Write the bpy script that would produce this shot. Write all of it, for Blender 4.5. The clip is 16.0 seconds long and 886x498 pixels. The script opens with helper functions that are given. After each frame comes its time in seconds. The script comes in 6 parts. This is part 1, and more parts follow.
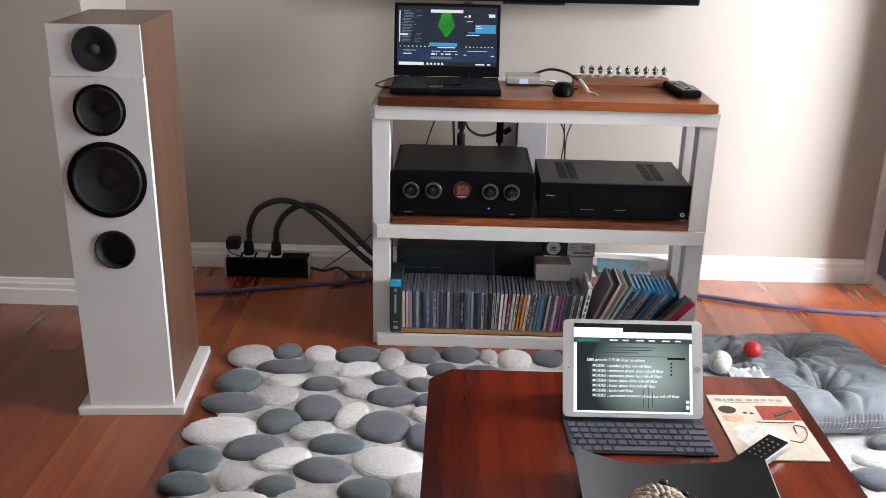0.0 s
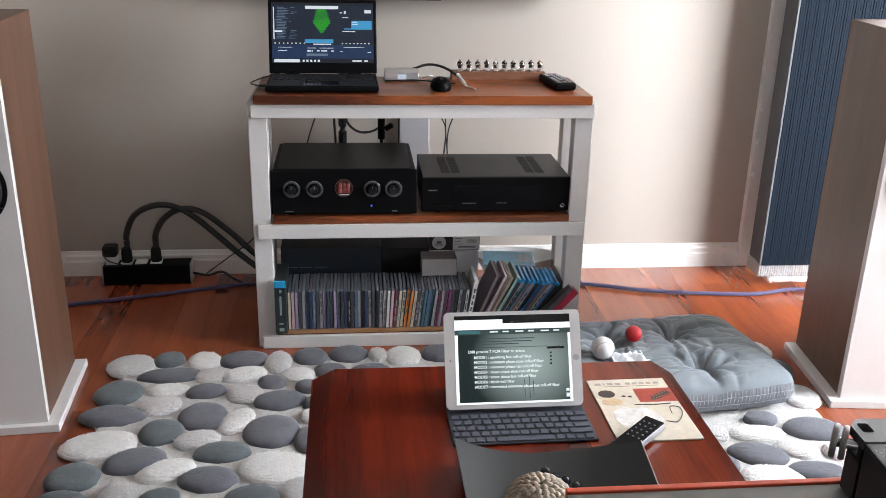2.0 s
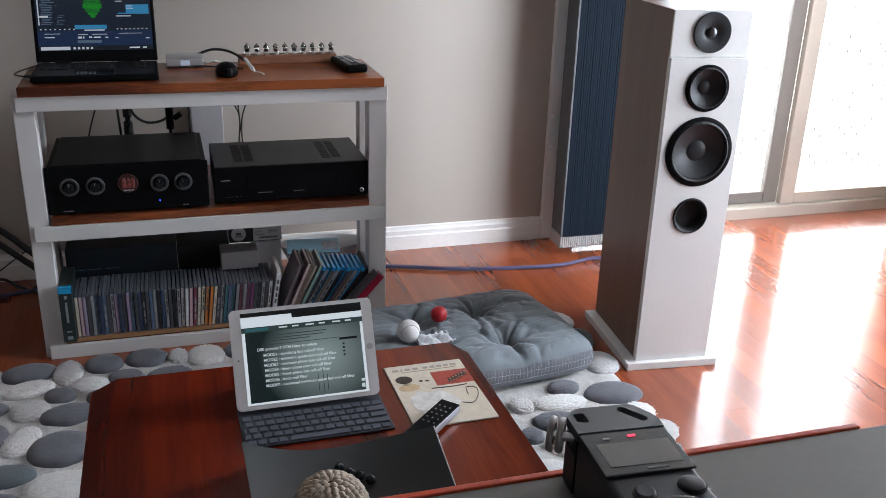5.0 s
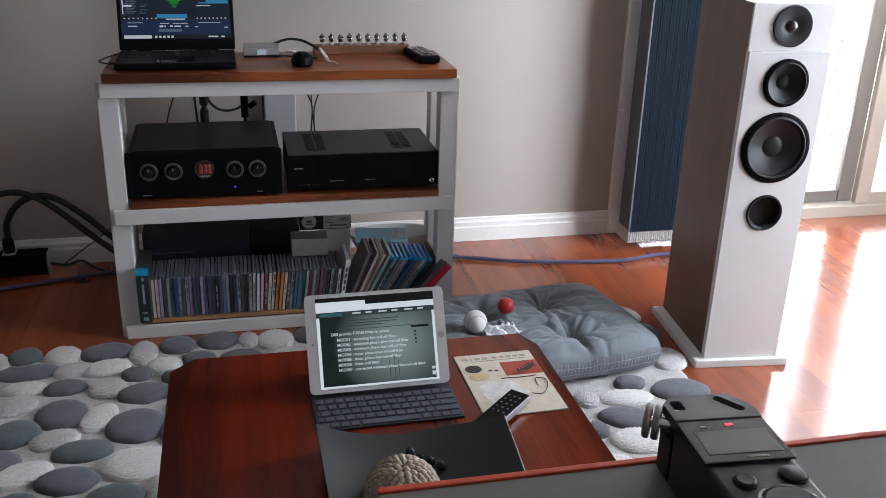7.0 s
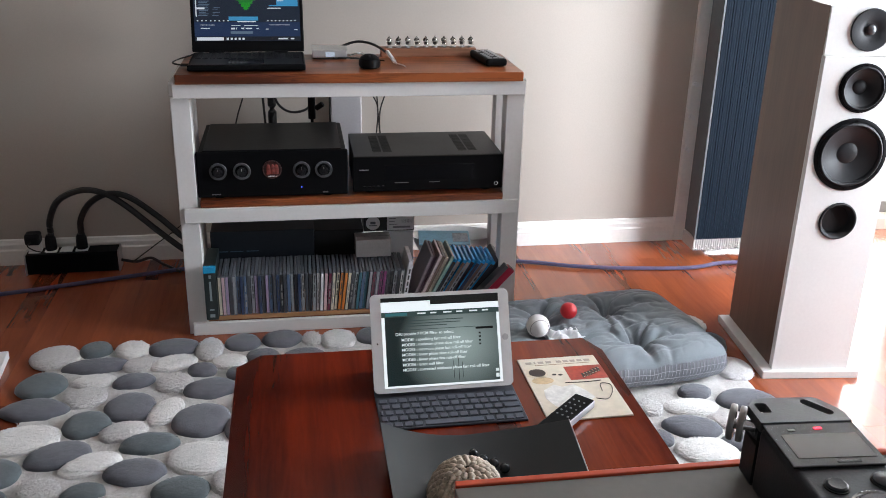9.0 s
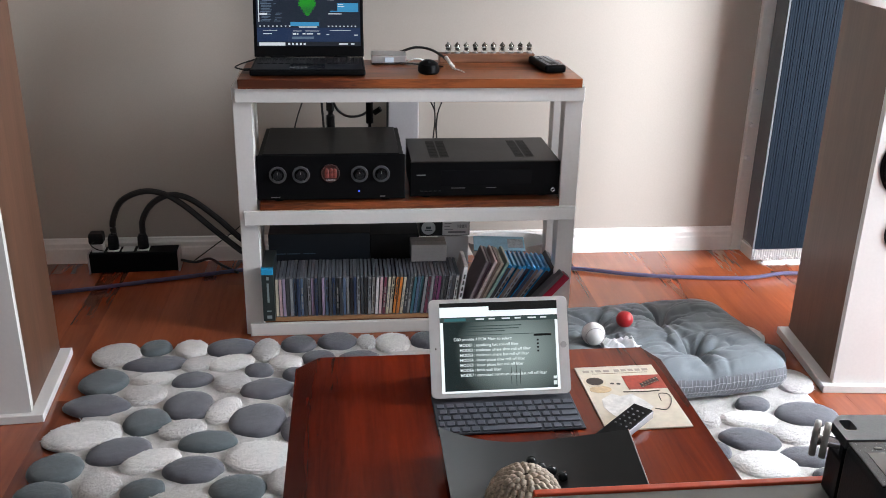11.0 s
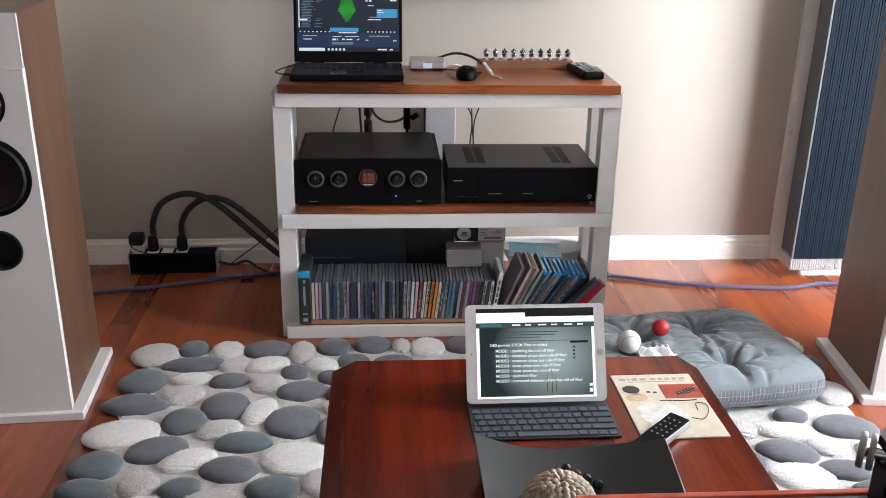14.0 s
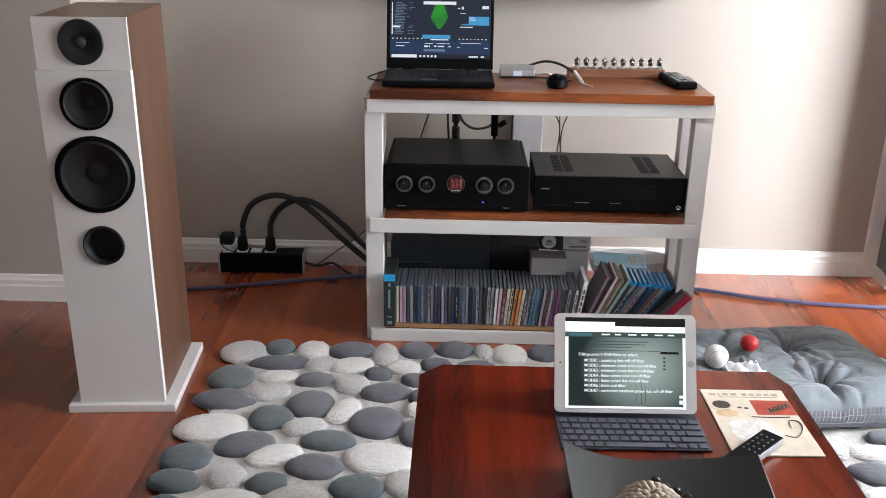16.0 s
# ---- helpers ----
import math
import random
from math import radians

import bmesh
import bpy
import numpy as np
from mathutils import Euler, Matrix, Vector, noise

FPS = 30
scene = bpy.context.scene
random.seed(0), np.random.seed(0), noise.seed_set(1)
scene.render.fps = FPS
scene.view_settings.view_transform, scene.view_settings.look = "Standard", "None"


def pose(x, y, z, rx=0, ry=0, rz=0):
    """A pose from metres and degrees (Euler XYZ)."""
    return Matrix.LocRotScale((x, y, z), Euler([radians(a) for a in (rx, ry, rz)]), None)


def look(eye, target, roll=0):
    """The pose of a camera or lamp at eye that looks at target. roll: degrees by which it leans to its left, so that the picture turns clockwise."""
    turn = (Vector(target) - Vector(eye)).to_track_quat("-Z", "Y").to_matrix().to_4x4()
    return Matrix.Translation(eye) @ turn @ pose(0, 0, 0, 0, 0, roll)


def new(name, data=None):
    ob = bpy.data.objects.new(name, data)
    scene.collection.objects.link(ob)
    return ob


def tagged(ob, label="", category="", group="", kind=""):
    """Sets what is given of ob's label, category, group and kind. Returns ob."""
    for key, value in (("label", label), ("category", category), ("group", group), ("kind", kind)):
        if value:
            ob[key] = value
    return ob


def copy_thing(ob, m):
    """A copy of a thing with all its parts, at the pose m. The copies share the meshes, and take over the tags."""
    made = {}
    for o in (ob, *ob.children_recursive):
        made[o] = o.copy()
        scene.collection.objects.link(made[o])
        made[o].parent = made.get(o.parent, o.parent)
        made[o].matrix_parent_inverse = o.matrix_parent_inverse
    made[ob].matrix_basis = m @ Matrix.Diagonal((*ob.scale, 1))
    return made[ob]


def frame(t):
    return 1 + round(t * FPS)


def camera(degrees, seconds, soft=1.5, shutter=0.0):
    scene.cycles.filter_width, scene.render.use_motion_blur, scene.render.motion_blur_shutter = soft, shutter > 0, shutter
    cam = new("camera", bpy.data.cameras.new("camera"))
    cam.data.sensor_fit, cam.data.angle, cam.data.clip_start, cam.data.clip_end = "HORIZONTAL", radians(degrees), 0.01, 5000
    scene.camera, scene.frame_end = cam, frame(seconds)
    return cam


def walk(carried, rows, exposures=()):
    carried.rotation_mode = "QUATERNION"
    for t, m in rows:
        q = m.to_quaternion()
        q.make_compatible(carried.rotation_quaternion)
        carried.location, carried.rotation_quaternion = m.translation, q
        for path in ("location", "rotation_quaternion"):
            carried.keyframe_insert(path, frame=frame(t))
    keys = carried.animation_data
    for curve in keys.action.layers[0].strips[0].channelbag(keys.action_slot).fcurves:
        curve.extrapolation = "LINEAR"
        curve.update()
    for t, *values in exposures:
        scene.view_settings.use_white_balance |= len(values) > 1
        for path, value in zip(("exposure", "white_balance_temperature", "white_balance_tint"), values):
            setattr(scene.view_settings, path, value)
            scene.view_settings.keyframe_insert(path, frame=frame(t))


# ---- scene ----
cam = camera(51.6, 16.0, soft=0.9)
PATH = [
    (0, (0.02, 0.032, 1.247), (-0.008, 1.907, 0.553), 1.2),
    (0.5, (0.025, 0.037, 1.246), (0.024, 1.913, 0.552), 1.3),
    (1, (0.026, 0.04, 1.249), (0.078, 1.916, 0.558), 1.2),
    (1.5, (0.043, 0.042, 1.248), (0.161, 1.914, 0.555), 1.3),
    (2, (0.058, 0.042, 1.242), (0.253, 1.907, 0.547), 1.3),
    (2.5, (0.072, 0.047, 1.246), (0.352, 1.9, 0.549), 1.2),
    (3, (0.095, 0.054, 1.248), (0.456, 1.894, 0.55), 1.3),
    (3.5, (0.105, 0.065, 1.246), (0.558, 1.881, 0.539), 1.3),
    (4, (0.137, 0.071, 1.245), (0.648, 1.867, 0.528), 1.5),
    (4.2, (0.143, 0.07, 1.241), (0.672, 1.861, 0.524), 1.7),
    (4.9, (0.146, 0.073, 1.241), (0.703, 1.856, 0.517), 1.8),
    (6.3, (0.123, 0.074, 1.241), (0.603, 1.87, 0.502), 2.0),
    (6.5, (0.124, 0.072, 1.238), (0.586, 1.872, 0.499), 1.8),
    (7, (0.118, 0.069, 1.239), (0.548, 1.876, 0.497), 1.7),
    (7.5, (0.113, 0.066, 1.237), (0.509, 1.881, 0.495), 1.7),
    (8, (0.106, 0.065, 1.237), (0.473, 1.886, 0.495), 1.7),
    (8.5, (0.102, 0.06, 1.239), (0.442, 1.886, 0.499), 1.5),
    (9, (0.104, 0.071, 1.231), (0.41, 1.906, 0.497), 1.3),
    (9.5, (0.092, 0.057, 1.24), (0.364, 1.898, 0.508), 1.2),
    (10, (0.087, 0.064, 1.236), (0.326, 1.912, 0.51), 1.1),
    (10.2, (0.084, 0.067, 1.235), (0.313, 1.916, 0.51), 1.1),
    (12.5, (0.083, 0.072, 1.234), (0.257, 1.926, 0.504), 0.9),
    (13, (0.08, 0.068, 1.238), (0.243, 1.924, 0.51), 0.9),
    (13.5, (0.077, 0.065, 1.234), (0.222, 1.924, 0.511), 0.9),
    (14, (0.075, 0.066, 1.236), (0.205, 1.929, 0.519), 1.0),
    (14.5, (0.072, 0.068, 1.236), (0.179, 1.934, 0.523), 1.1),
    (15, (0.061, 0.063, 1.238), (0.126, 1.931, 0.527), 1.1),
    (15.5, (0.051, 0.057, 1.241), (0.06, 1.929, 0.536), 0.9),
    (16, (0.043, 0.055, 1.236), (0.011, 1.927, 0.532), 0.9),
]
walk(cam, [(t, look(eye, target, roll)) for t, eye, target, roll in PATH],
     exposures=((0, -0.05, 6500, 10), (2, -0.16, 6450, 10), (3.5, -0.62, 6200, 10), (4.2, -0.92, 6100, 10), (6.3, -1.06, 6100, 10), (7, -1.02, 6100, 10), (8, -0.75, 6150, 10), (9, -0.48, 6300, 10), (10.2, -0.37, 6350, 10), (12.5, -0.26, 6450, 10), (16, -0.07, 6500, 10)))

# ---- world and light ----
WALL_Y, ROOM_X0, ROOM_X1, ROOM_Y0, CEIL = 3.165, -4.2, 3.4, -4.0, 2.6
world = bpy.data.worlds.new("sky")
scene.world = world
world.use_nodes = True
wn = world.node_tree
sky = wn.nodes.new("ShaderNodeTexSky")
sky.sky_type, sky.sun_disc, sky.sun_elevation, sky.sun_rotation = "NISHITA", False, radians(40), radians(60)
wn.links.new(sky.outputs[0], wn.nodes["Background"].inputs[0])
wn.nodes["Background"].inputs[1].default_value = 0.12


def area(name, m, w, h, watts, colour, spread=180):
    d = bpy.data.lights.new(name, "AREA")
    d.shape, d.size, d.size_y, d.energy, d.color, d.spread = "RECTANGLE", w, h, watts, colour, radians(spread)
    ob = new(name, d)
    ob.matrix_world = m
    return ob


# the sky's light in the door, and two added lamps out of view
area("door_daylight", look((2.6, 3.42, 1.1), (2.6, 0, 0.6)), 1.6, 1.9, 50, (0.93, 0.98, 1.05))
# added lamp out of view, brightens the right part of the back wall
area("added_side_light", look((2.83, 1.74, 1.2), (1.1, 2.95, 0.62)), 1.15, 1.65, 205, (0.93, 0.98, 1.05), 165)
# added weak fill from behind the camera, for faces turned to it
area("added_rear_fill", look((0.2, -3.97, 1.45), (-0.3, 2, 0.6)), 2.6, 1.5, 14, (0.94, 0.98, 1.04))


# ---- materials ----
def mat(name, base, rough=0.5, metal=0.0, var=0.12, scale=12.0, fine=150.0, bump=0.0, coat=0.0, sheen=0.0, stretch=(1, 1, 1),
        emit=0.0, alpha_glass=0.0, rand=0.0, spec=0.5, coords="Object", dist=0.002):
    m = bpy.data.materials.new(name)
    m.use_nodes = True
    t = m.node_tree
    b = t.nodes["Principled BSDF"]
    b.inputs["Roughness"].default_value = rough
    b.inputs["Metallic"].default_value = metal
    b.inputs["Coat Weight"].default_value = coat
    b.inputs["Coat Roughness"].default_value = 0.08
    b.inputs["Sheen Weight"].default_value = sheen
    b.inputs["Specular IOR Level"].default_value = spec
    b.inputs["Transmission Weight"].default_value = alpha_glass
    tc = t.nodes.new("ShaderNodeTexCoord")
    mp = t.nodes.new("ShaderNodeMapping")
    mp.inputs["Scale"].default_value = stretch
    t.links.new(tc.outputs[coords], mp.inputs[0])
    n1, n2 = t.nodes.new("ShaderNodeTexNoise"), t.nodes.new("ShaderNodeTexNoise")
    n1.inputs["Scale"].default_value, n2.inputs["Scale"].default_value = scale, fine
    n1.inputs["Detail"].default_value, n2.inputs["Detail"].default_value = 5, 3
    for n in (n1, n2):
        t.links.new(mp.outputs[0], n.inputs["Vector"])
    add = t.nodes.new("ShaderNodeMath")
    add.operation = "ADD"
    t.links.new(n1.outputs[0], add.inputs[0])
    t.links.new(n2.outputs[0], add.inputs[1])
    last = add
    if rand:
        oi = t.nodes.new("ShaderNodeObjectInfo")
        mr = t.nodes.new("ShaderNodeMath")
        mr.operation = "MULTIPLY_ADD"
        t.links.new(oi.outputs["Random"], mr.inputs[0])
        mr.inputs[1].default_value = rand
        t.links.new(add.outputs[0], mr.inputs[2])
        last = mr
    ramp = t.nodes.new("ShaderNodeMapRange")
    ramp.inputs["From Min"].default_value, ramp.inputs["From Max"].default_value = 0.6, 1.4 + rand
    ramp.inputs["To Min"].default_value, ramp.inputs["To Max"].default_value = 1 - var, 1 + var
    t.links.new(last.outputs[0], ramp.inputs[0])
    mul = t.nodes.new("ShaderNodeVectorMath")
    mul.operation = "SCALE"
    mul.inputs[0].default_value = base
    t.links.new(ramp.outputs[0], mul.inputs["Scale"])
    t.links.new(mul.outputs[0], b.inputs["Base Color"])
    rr = t.nodes.new("ShaderNodeMapRange")
    rr.inputs["To Min"].default_value, rr.inputs["To Max"].default_value = max(0.02, rough * 0.85), min(1, rough * 1.15)
    t.links.new(n1.outputs[0], rr.inputs[0])
    t.links.new(rr.outputs[0], b.inputs["Roughness"])
    if bump:
        bp = t.nodes.new("ShaderNodeBump")
        bp.inputs["Strength"].default_value, bp.inputs["Distance"].default_value = bump, dist
        t.links.new(n2.outputs[0], bp.inputs["Height"])
        t.links.new(bp.outputs[0], b.inputs["Normal"])
    if emit:
        t.links.new(mul.outputs[0], b.inputs["Emission Color"])
        b.inputs["Emission Strength"].default_value = emit
    return m


def wood(name, dark, light, rough, along="y", ring=9.0, coat=0.0, rand=0.0, bump=0.05, spec=0.5, low=0.36, high=0.64, warp=0.6, rings=0.0, fine=0.3):
    """Wood with grain along one local axis."""
    m = bpy.data.materials.new(name)
    m.use_nodes = True
    t = m.node_tree
    b = t.nodes["Principled BSDF"]
    b.inputs["Roughness"].default_value, b.inputs["Coat Weight"].default_value, b.inputs["Coat Roughness"].default_value = rough, coat, 0.1
    b.inputs["Specular IOR Level"].default_value = spec
    tc, mp = t.nodes.new("ShaderNodeTexCoord"), t.nodes.new("ShaderNodeMapping")
    mp.inputs["Scale"].default_value = {"x": (0.08, 1, 1), "y": (1, 0.08, 1), "z": (1, 1, 0.08)}[along]
    t.links.new(tc.outputs["Object"], mp.inputs[0])
    oi = t.nodes.new("ShaderNodeObjectInfo")
    comb = t.nodes.new("ShaderNodeVectorMath")
    comb.operation = "MULTIPLY_ADD"
    t.links.new(oi.outputs["Random"], comb.inputs[0])
    comb.inputs[1].default_value = (7.0, 13.0, 5.0)
    t.links.new(mp.outputs[0], comb.inputs[2])
    n1, n2 = t.nodes.new("ShaderNodeTexNoise"), t.nodes.new("ShaderNodeTexNoise")
    for n, s, d in ((n1, ring, 6), (n2, ring * 14, 4)):
        n.inputs["Scale"].default_value, n.inputs["Detail"].default_value = s, d
        n.inputs["Distortion"].default_value = warp
        t.links.new(comb.outputs[0], n.inputs["Vector"])
    mix = t.nodes.new("ShaderNodeMix")
    mix.inputs[0].default_value = fine
    t.links.new(n1.outputs[0], mix.inputs[2])
    t.links.new(n2.outputs[0], mix.inputs[3])
    out = mix.outputs[0]
    if rings:
        # long arched growth rings
        wv, mw = t.nodes.new("ShaderNodeTexWave"), t.nodes.new("ShaderNodeMix")
        wv.inputs["Scale"].default_value, wv.inputs["Distortion"].default_value = ring * 0.7, 8.0
        wv.inputs["Detail"].default_value, wv.inputs["Detail Scale"].default_value = 3.0, 0.7
        t.links.new(comb.outputs[0], wv.inputs["Vector"])
        mw.inputs[0].default_value = rings
        t.links.new(out, mw.inputs[2])
        t.links.new(wv.outputs["Fac"], mw.inputs[3])
        out = mw.outputs[0]
    if rand:
        mr = t.nodes.new("ShaderNodeMath")
        mr.operation = "MULTIPLY_ADD"
        t.links.new(oi.outputs["Random"], mr.inputs[0])
        mr.inputs[1].default_value = rand
        t.links.new(out, mr.inputs[2])
        sb = t.nodes.new("ShaderNodeMath")
        sb.operation = "SUBTRACT"
        t.links.new(mr.outputs[0], sb.inputs[0])
        sb.inputs[1].default_value = rand / 2
        out = sb.outputs[0]
    cr = t.nodes.new("ShaderNodeValToRGB")
    cr.color_ramp.elements[0].position, cr.color_ramp.elements[0].color = low, (*dark, 1)
    cr.color_ramp.elements[1].position, cr.color_ramp.elements[1].color = high, (*light, 1)
    t.links.new(out, cr.inputs[0])
    t.links.new(cr.outputs[0], b.inputs["Base Color"])
    bp = t.nodes.new("ShaderNodeBump")
    bp.inputs["Strength"].default_value, bp.inputs["Distance"].default_value = bump, 0.001
    t.links.new(n2.outputs[0], bp.inputs["Height"])
    t.links.new(bp.outputs[0], b.inputs["Normal"])
    return m


def glow(name, colour, strength):
    m = bpy.data.materials.new(name)
    m.use_nodes = True
    b = m.node_tree.nodes["Principled BSDF"]
    b.inputs["Base Color"].default_value = (0.01, 0.01, 0.01, 1)
    b.inputs["Roughness"].default_value = 0.25
    b.inputs["Emission Color"].default_value = (*colour, 1)
    b.inputs["Emission Strength"].default_value = strength
    return m


WALL = mat("cream_wall_paint", (0.42, 0.377, 0.328), 0.7, var=0.04, scale=1.5, fine=220, bump=0.08)
CEILING = mat("white_ceiling_paint", (0.8, 0.79, 0.77), 0.8, var=0.03, scale=2, bump=0.05)
TRIM = mat("white_gloss_trim", (0.78, 0.76, 0.72), 0.35, var=0.05, scale=6, fine=90, bump=0.03)
FLOOR = wood("jarrah_floor", (0.14, 0.028, 0.01), (0.34, 0.082, 0.028), 0.27, "y", 7, coat=0.6, rand=0.3, bump=0.015, low=0.24, high=0.78)
WHITE = mat("white_satin_paint", (0.65, 0.637, 0.618), 0.42, var=0.04, scale=8, fine=120, bump=0.05)
WALNUT = wood("walnut_veneer", (0.075, 0.035, 0.02), (0.14, 0.07, 0.043), 0.42, "z", 8, bump=0.03)
ACACIA = wood("acacia_shelf", (0.07, 0.016, 0.005), (0.3, 0.085, 0.026), 0.3, "x", 14, coat=0.15, low=0.42, high=0.6, warp=1.2, spec=0.4)
ACACIA_LIGHT = wood("pale_shelf_timber", (0.22, 0.1, 0.045), (0.42, 0.22, 0.1), 0.45, "x", 8)
TABLE = wood("red_brown_polished_timber", (0.038, 0.0032, 0.001), (0.16, 0.0145, 0.0028), 0.25, "y", 6, coat=0.06, bump=0.01, low=0.35, high=0.63, warp=1.1, spec=0.25, rings=0.07, fine=0.2)
# lighter copy of the table timber, reflected light put into its colour
TABLE_SHEEN = wood("red_brown_timber_painted_sheen", (0.06, 0.0065, 0.0016), (0.21, 0.028, 0.006), 0.25, "y", 6, coat=0.06, bump=0.01, low=0.35, high=0.63, warp=1.1, spec=0.25, rings=0.07, fine=0.2)
TABLE_EDGE = wood("dark_table_edge", (0.02, 0.005, 0.003), (0.07, 0.015, 0.007), 0.25, "x", 5, coat=0.4)
BLACK = mat("black_metal_paint", (0.004, 0.004, 0.0045), 0.45, var=0.2, scale=10, fine=300, bump=0.05, spec=0.07)
BLACK_TOP = mat("black_brushed_lid", (0.006, 0.006, 0.007), 0.4, 0.1, var=0.2, scale=30, stretch=(1, 12, 1), spec=0.1)
BLACK_GLOSS = mat("black_gloss_plastic", (0.008, 0.008, 0.009), 0.12, var=0.1)
RUBBER = mat("black_rubber", (0.011, 0.011, 0.012), 0.6, spec=0.25, var=0.2, scale=40)
CONE = mat("coated_cone_paper", (0.016, 0.016, 0.018), 0.45, spec=0.3, var=0.25, scale=30, fine=400, bump=0.1)
DOME = mat("grey_dome", (0.07, 0.07, 0.074), 0.3, 0.6, var=0.1)
CABLE = mat("black_cable_sleeve", (0.012, 0.012, 0.012), 0.5, var=0.2, fine=600, bump=0.2)
CHROME = mat("satin_metal", (0.6, 0.6, 0.61), 0.25, 1.0, var=0.08)
SILVER = mat("silver_aluminium", (0.62, 0.62, 0.62), 0.35, 0.8, var=0.06)
GREY_PLASTIC = mat("charcoal_plastic", (0.014, 0.018, 0.022), 0.45, spec=0.3, var=0.1, fine=500, bump=0.06)
WHITE_PLASTIC = mat("white_plastic", (0.75, 0.75, 0.74), 0.3, var=0.03)
ALU = mat("beige_aluminium_frame", (0.5, 0.44, 0.37), 0.4, 0.2, var=0.06)
ALU_DARK = mat("grey_aluminium_frame", (0.2, 0.18, 0.16), 0.4, 0.2, var=0.06)


def clear(name, colour, rough=0.0):
    m = bpy.data.materials.new(name)
    m.use_nodes = True
    b = m.node_tree.nodes["Principled BSDF"]
    b.inputs["Base Color"].default_value = (*colour, 1)
    b.inputs["Roughness"].default_value = rough
    b.inputs["Transmission Weight"].default_value = 1.0
    b.inputs["IOR"].default_value = 1.45
    return m


GLASS = clear("window_glass", (0.96, 0.98, 0.97))
TUBE_GLASS = clear("valve_glass", (0.95, 0.95, 0.93))


# ---- mesh helpers ----
def box(bm, x0, x1, y0, y1, z0, z1, bevel=0.0, seg=2, m=None):
    r = bmesh.ops.create_cube(bm, size=1)
    vs = r["verts"]
    t = Matrix.Translation(((x0 + x1) / 2, (y0 + y1) / 2, (z0 + z1) / 2)) @ Matrix.Diagonal((x1 - x0, y1 - y0, z1 - z0, 1))
    bmesh.ops.transform(bm, matrix=t, verts=vs)
    if bevel:
        es = list({e for v in vs for e in v.link_edges})
        r = bmesh.ops.bevel(bm, geom=es, offset=bevel, segments=seg, affect="EDGES", profile=0.5)
        vs = list({v for f in r["faces"] for v in f.verts} | {v for v in vs if v.is_valid})
    if m is not None:
        bmesh.ops.transform(bm, matrix=m, verts=vs)
    return bm


def lathe(bm, profile, m=None, seg=40):
    """Turns (radius, height) pairs round the local z axis."""
    rings = []
    for r, z in profile:
        if r < 1e-6:
            rings.append([bm.verts.new((0, 0, z))])
        else:
            rings.append([bm.verts.new((r * math.cos(2 * math.pi * i / seg), r * math.sin(2 * math.pi * i / seg), z)) for i in range(seg)])
    for a, b in zip(rings, rings[1:]):
        for i in range(seg):
            k = (i + 1) % seg
            if len(a) == 1 and len(b) > 1:
                bm.faces.new((a[0], b[i], b[k]))
            elif len(b) == 1 and len(a) > 1:
                bm.faces.new((a[i], b[0], a[k]))
            elif len(a) > 1:
                bm.faces.new((a[i], b[i], b[k], a[k]))
    if m is not None:
        bmesh.ops.transform(bm, matrix=m, verts=[v for ring in rings for v in ring])
    return bm


def rod(bm, a, b, r, seg=16):
    a, b = Vector(a), Vector(b)
    d = b - a
    m = Matrix.Translation(a) @ d.to_track_quat("Z", "Y").to_matrix().to_4x4()
    n = d.length
    return lathe(bm, [(0, 0), (r, 0), (r, n), (0, n)], m, seg)


def smooth_path(points, n=10):
    """A soft curve through the points."""
    p = [Vector(q) for q in points]
    p = [2 * p[0] - p[1]] + p + [2 * p[-1] - p[-2]]
    out = []
    for i in range(1, len(p) - 2):
        for k in range(n):
            t = k / n
            out.append(0.5 * (2 * p[i] + (p[i + 1] - p[i - 1]) * t + (2 * p[i - 1] - 5 * p[i] + 4 * p[i + 1] - p[i + 2]) * t * t
                              + (3 * p[i] - p[i - 1] - 3 * p[i + 1] + p[i + 2]) * t ** 3))
    return out + [p[-2]]


def tube(bm, points, r, seg=10, n=10):
    path = smooth_path(points, n)
    rings = []
    up = Vector((0, 0, 1))
    for i, c in enumerate(path):
        d = (path[min(i + 1, len(path) - 1)] - path[max(i - 1, 0)]).normalized()
        s = d.cross(up)
        s = s.normalized() if s.length > 1e-3 else Vector((1, 0, 0))
        u = s.cross(d)
        rings.append([bm.verts.new(c + r * (s * math.cos(2 * math.pi * k / seg) + u * math.sin(2 * math.pi * k / seg))) for k in range(seg)])
    for a, b in zip(rings, rings[1:]):
        for k in range(seg):
            bm.faces.new((a[k], a[(k + 1) % seg], b[(k + 1) % seg], b[k]))
    bm.faces.new(rings[0])
    bm.faces.new(rings[-1])
    return bm


def prism(bm, outline, z0, z1, bevel=0.0, m=None, seg=2):
    """An outline of (x, y) pairs, anticlockwise, raised from z0 to z1."""
    lo = [bm.verts.new((x, y, z0)) for x, y in outline]
    hi = [bm.verts.new((x, y, z1)) for x, y in outline]
    n = len(outline)
    fs = [bm.faces.new(lo[::-1]), bm.faces.new(hi)] + [bm.faces.new((lo[i], lo[(i + 1) % n], hi[(i + 1) % n], hi[i])) for i in range(n)]
    vs = lo + hi
    if bevel:
        es = list({e for e in fs[1].edges} | {e for e in fs[0].edges})
        r = bmesh.ops.bevel(bm, geom=es, offset=bevel, segments=seg, affect="EDGES", profile=0.5)
        vs = list({v for f in r["faces"] for v in f.verts} | {v for v in vs if v.is_valid})
    if m is not None:
        bmesh.ops.transform(bm, matrix=m, verts=vs)
    return bm


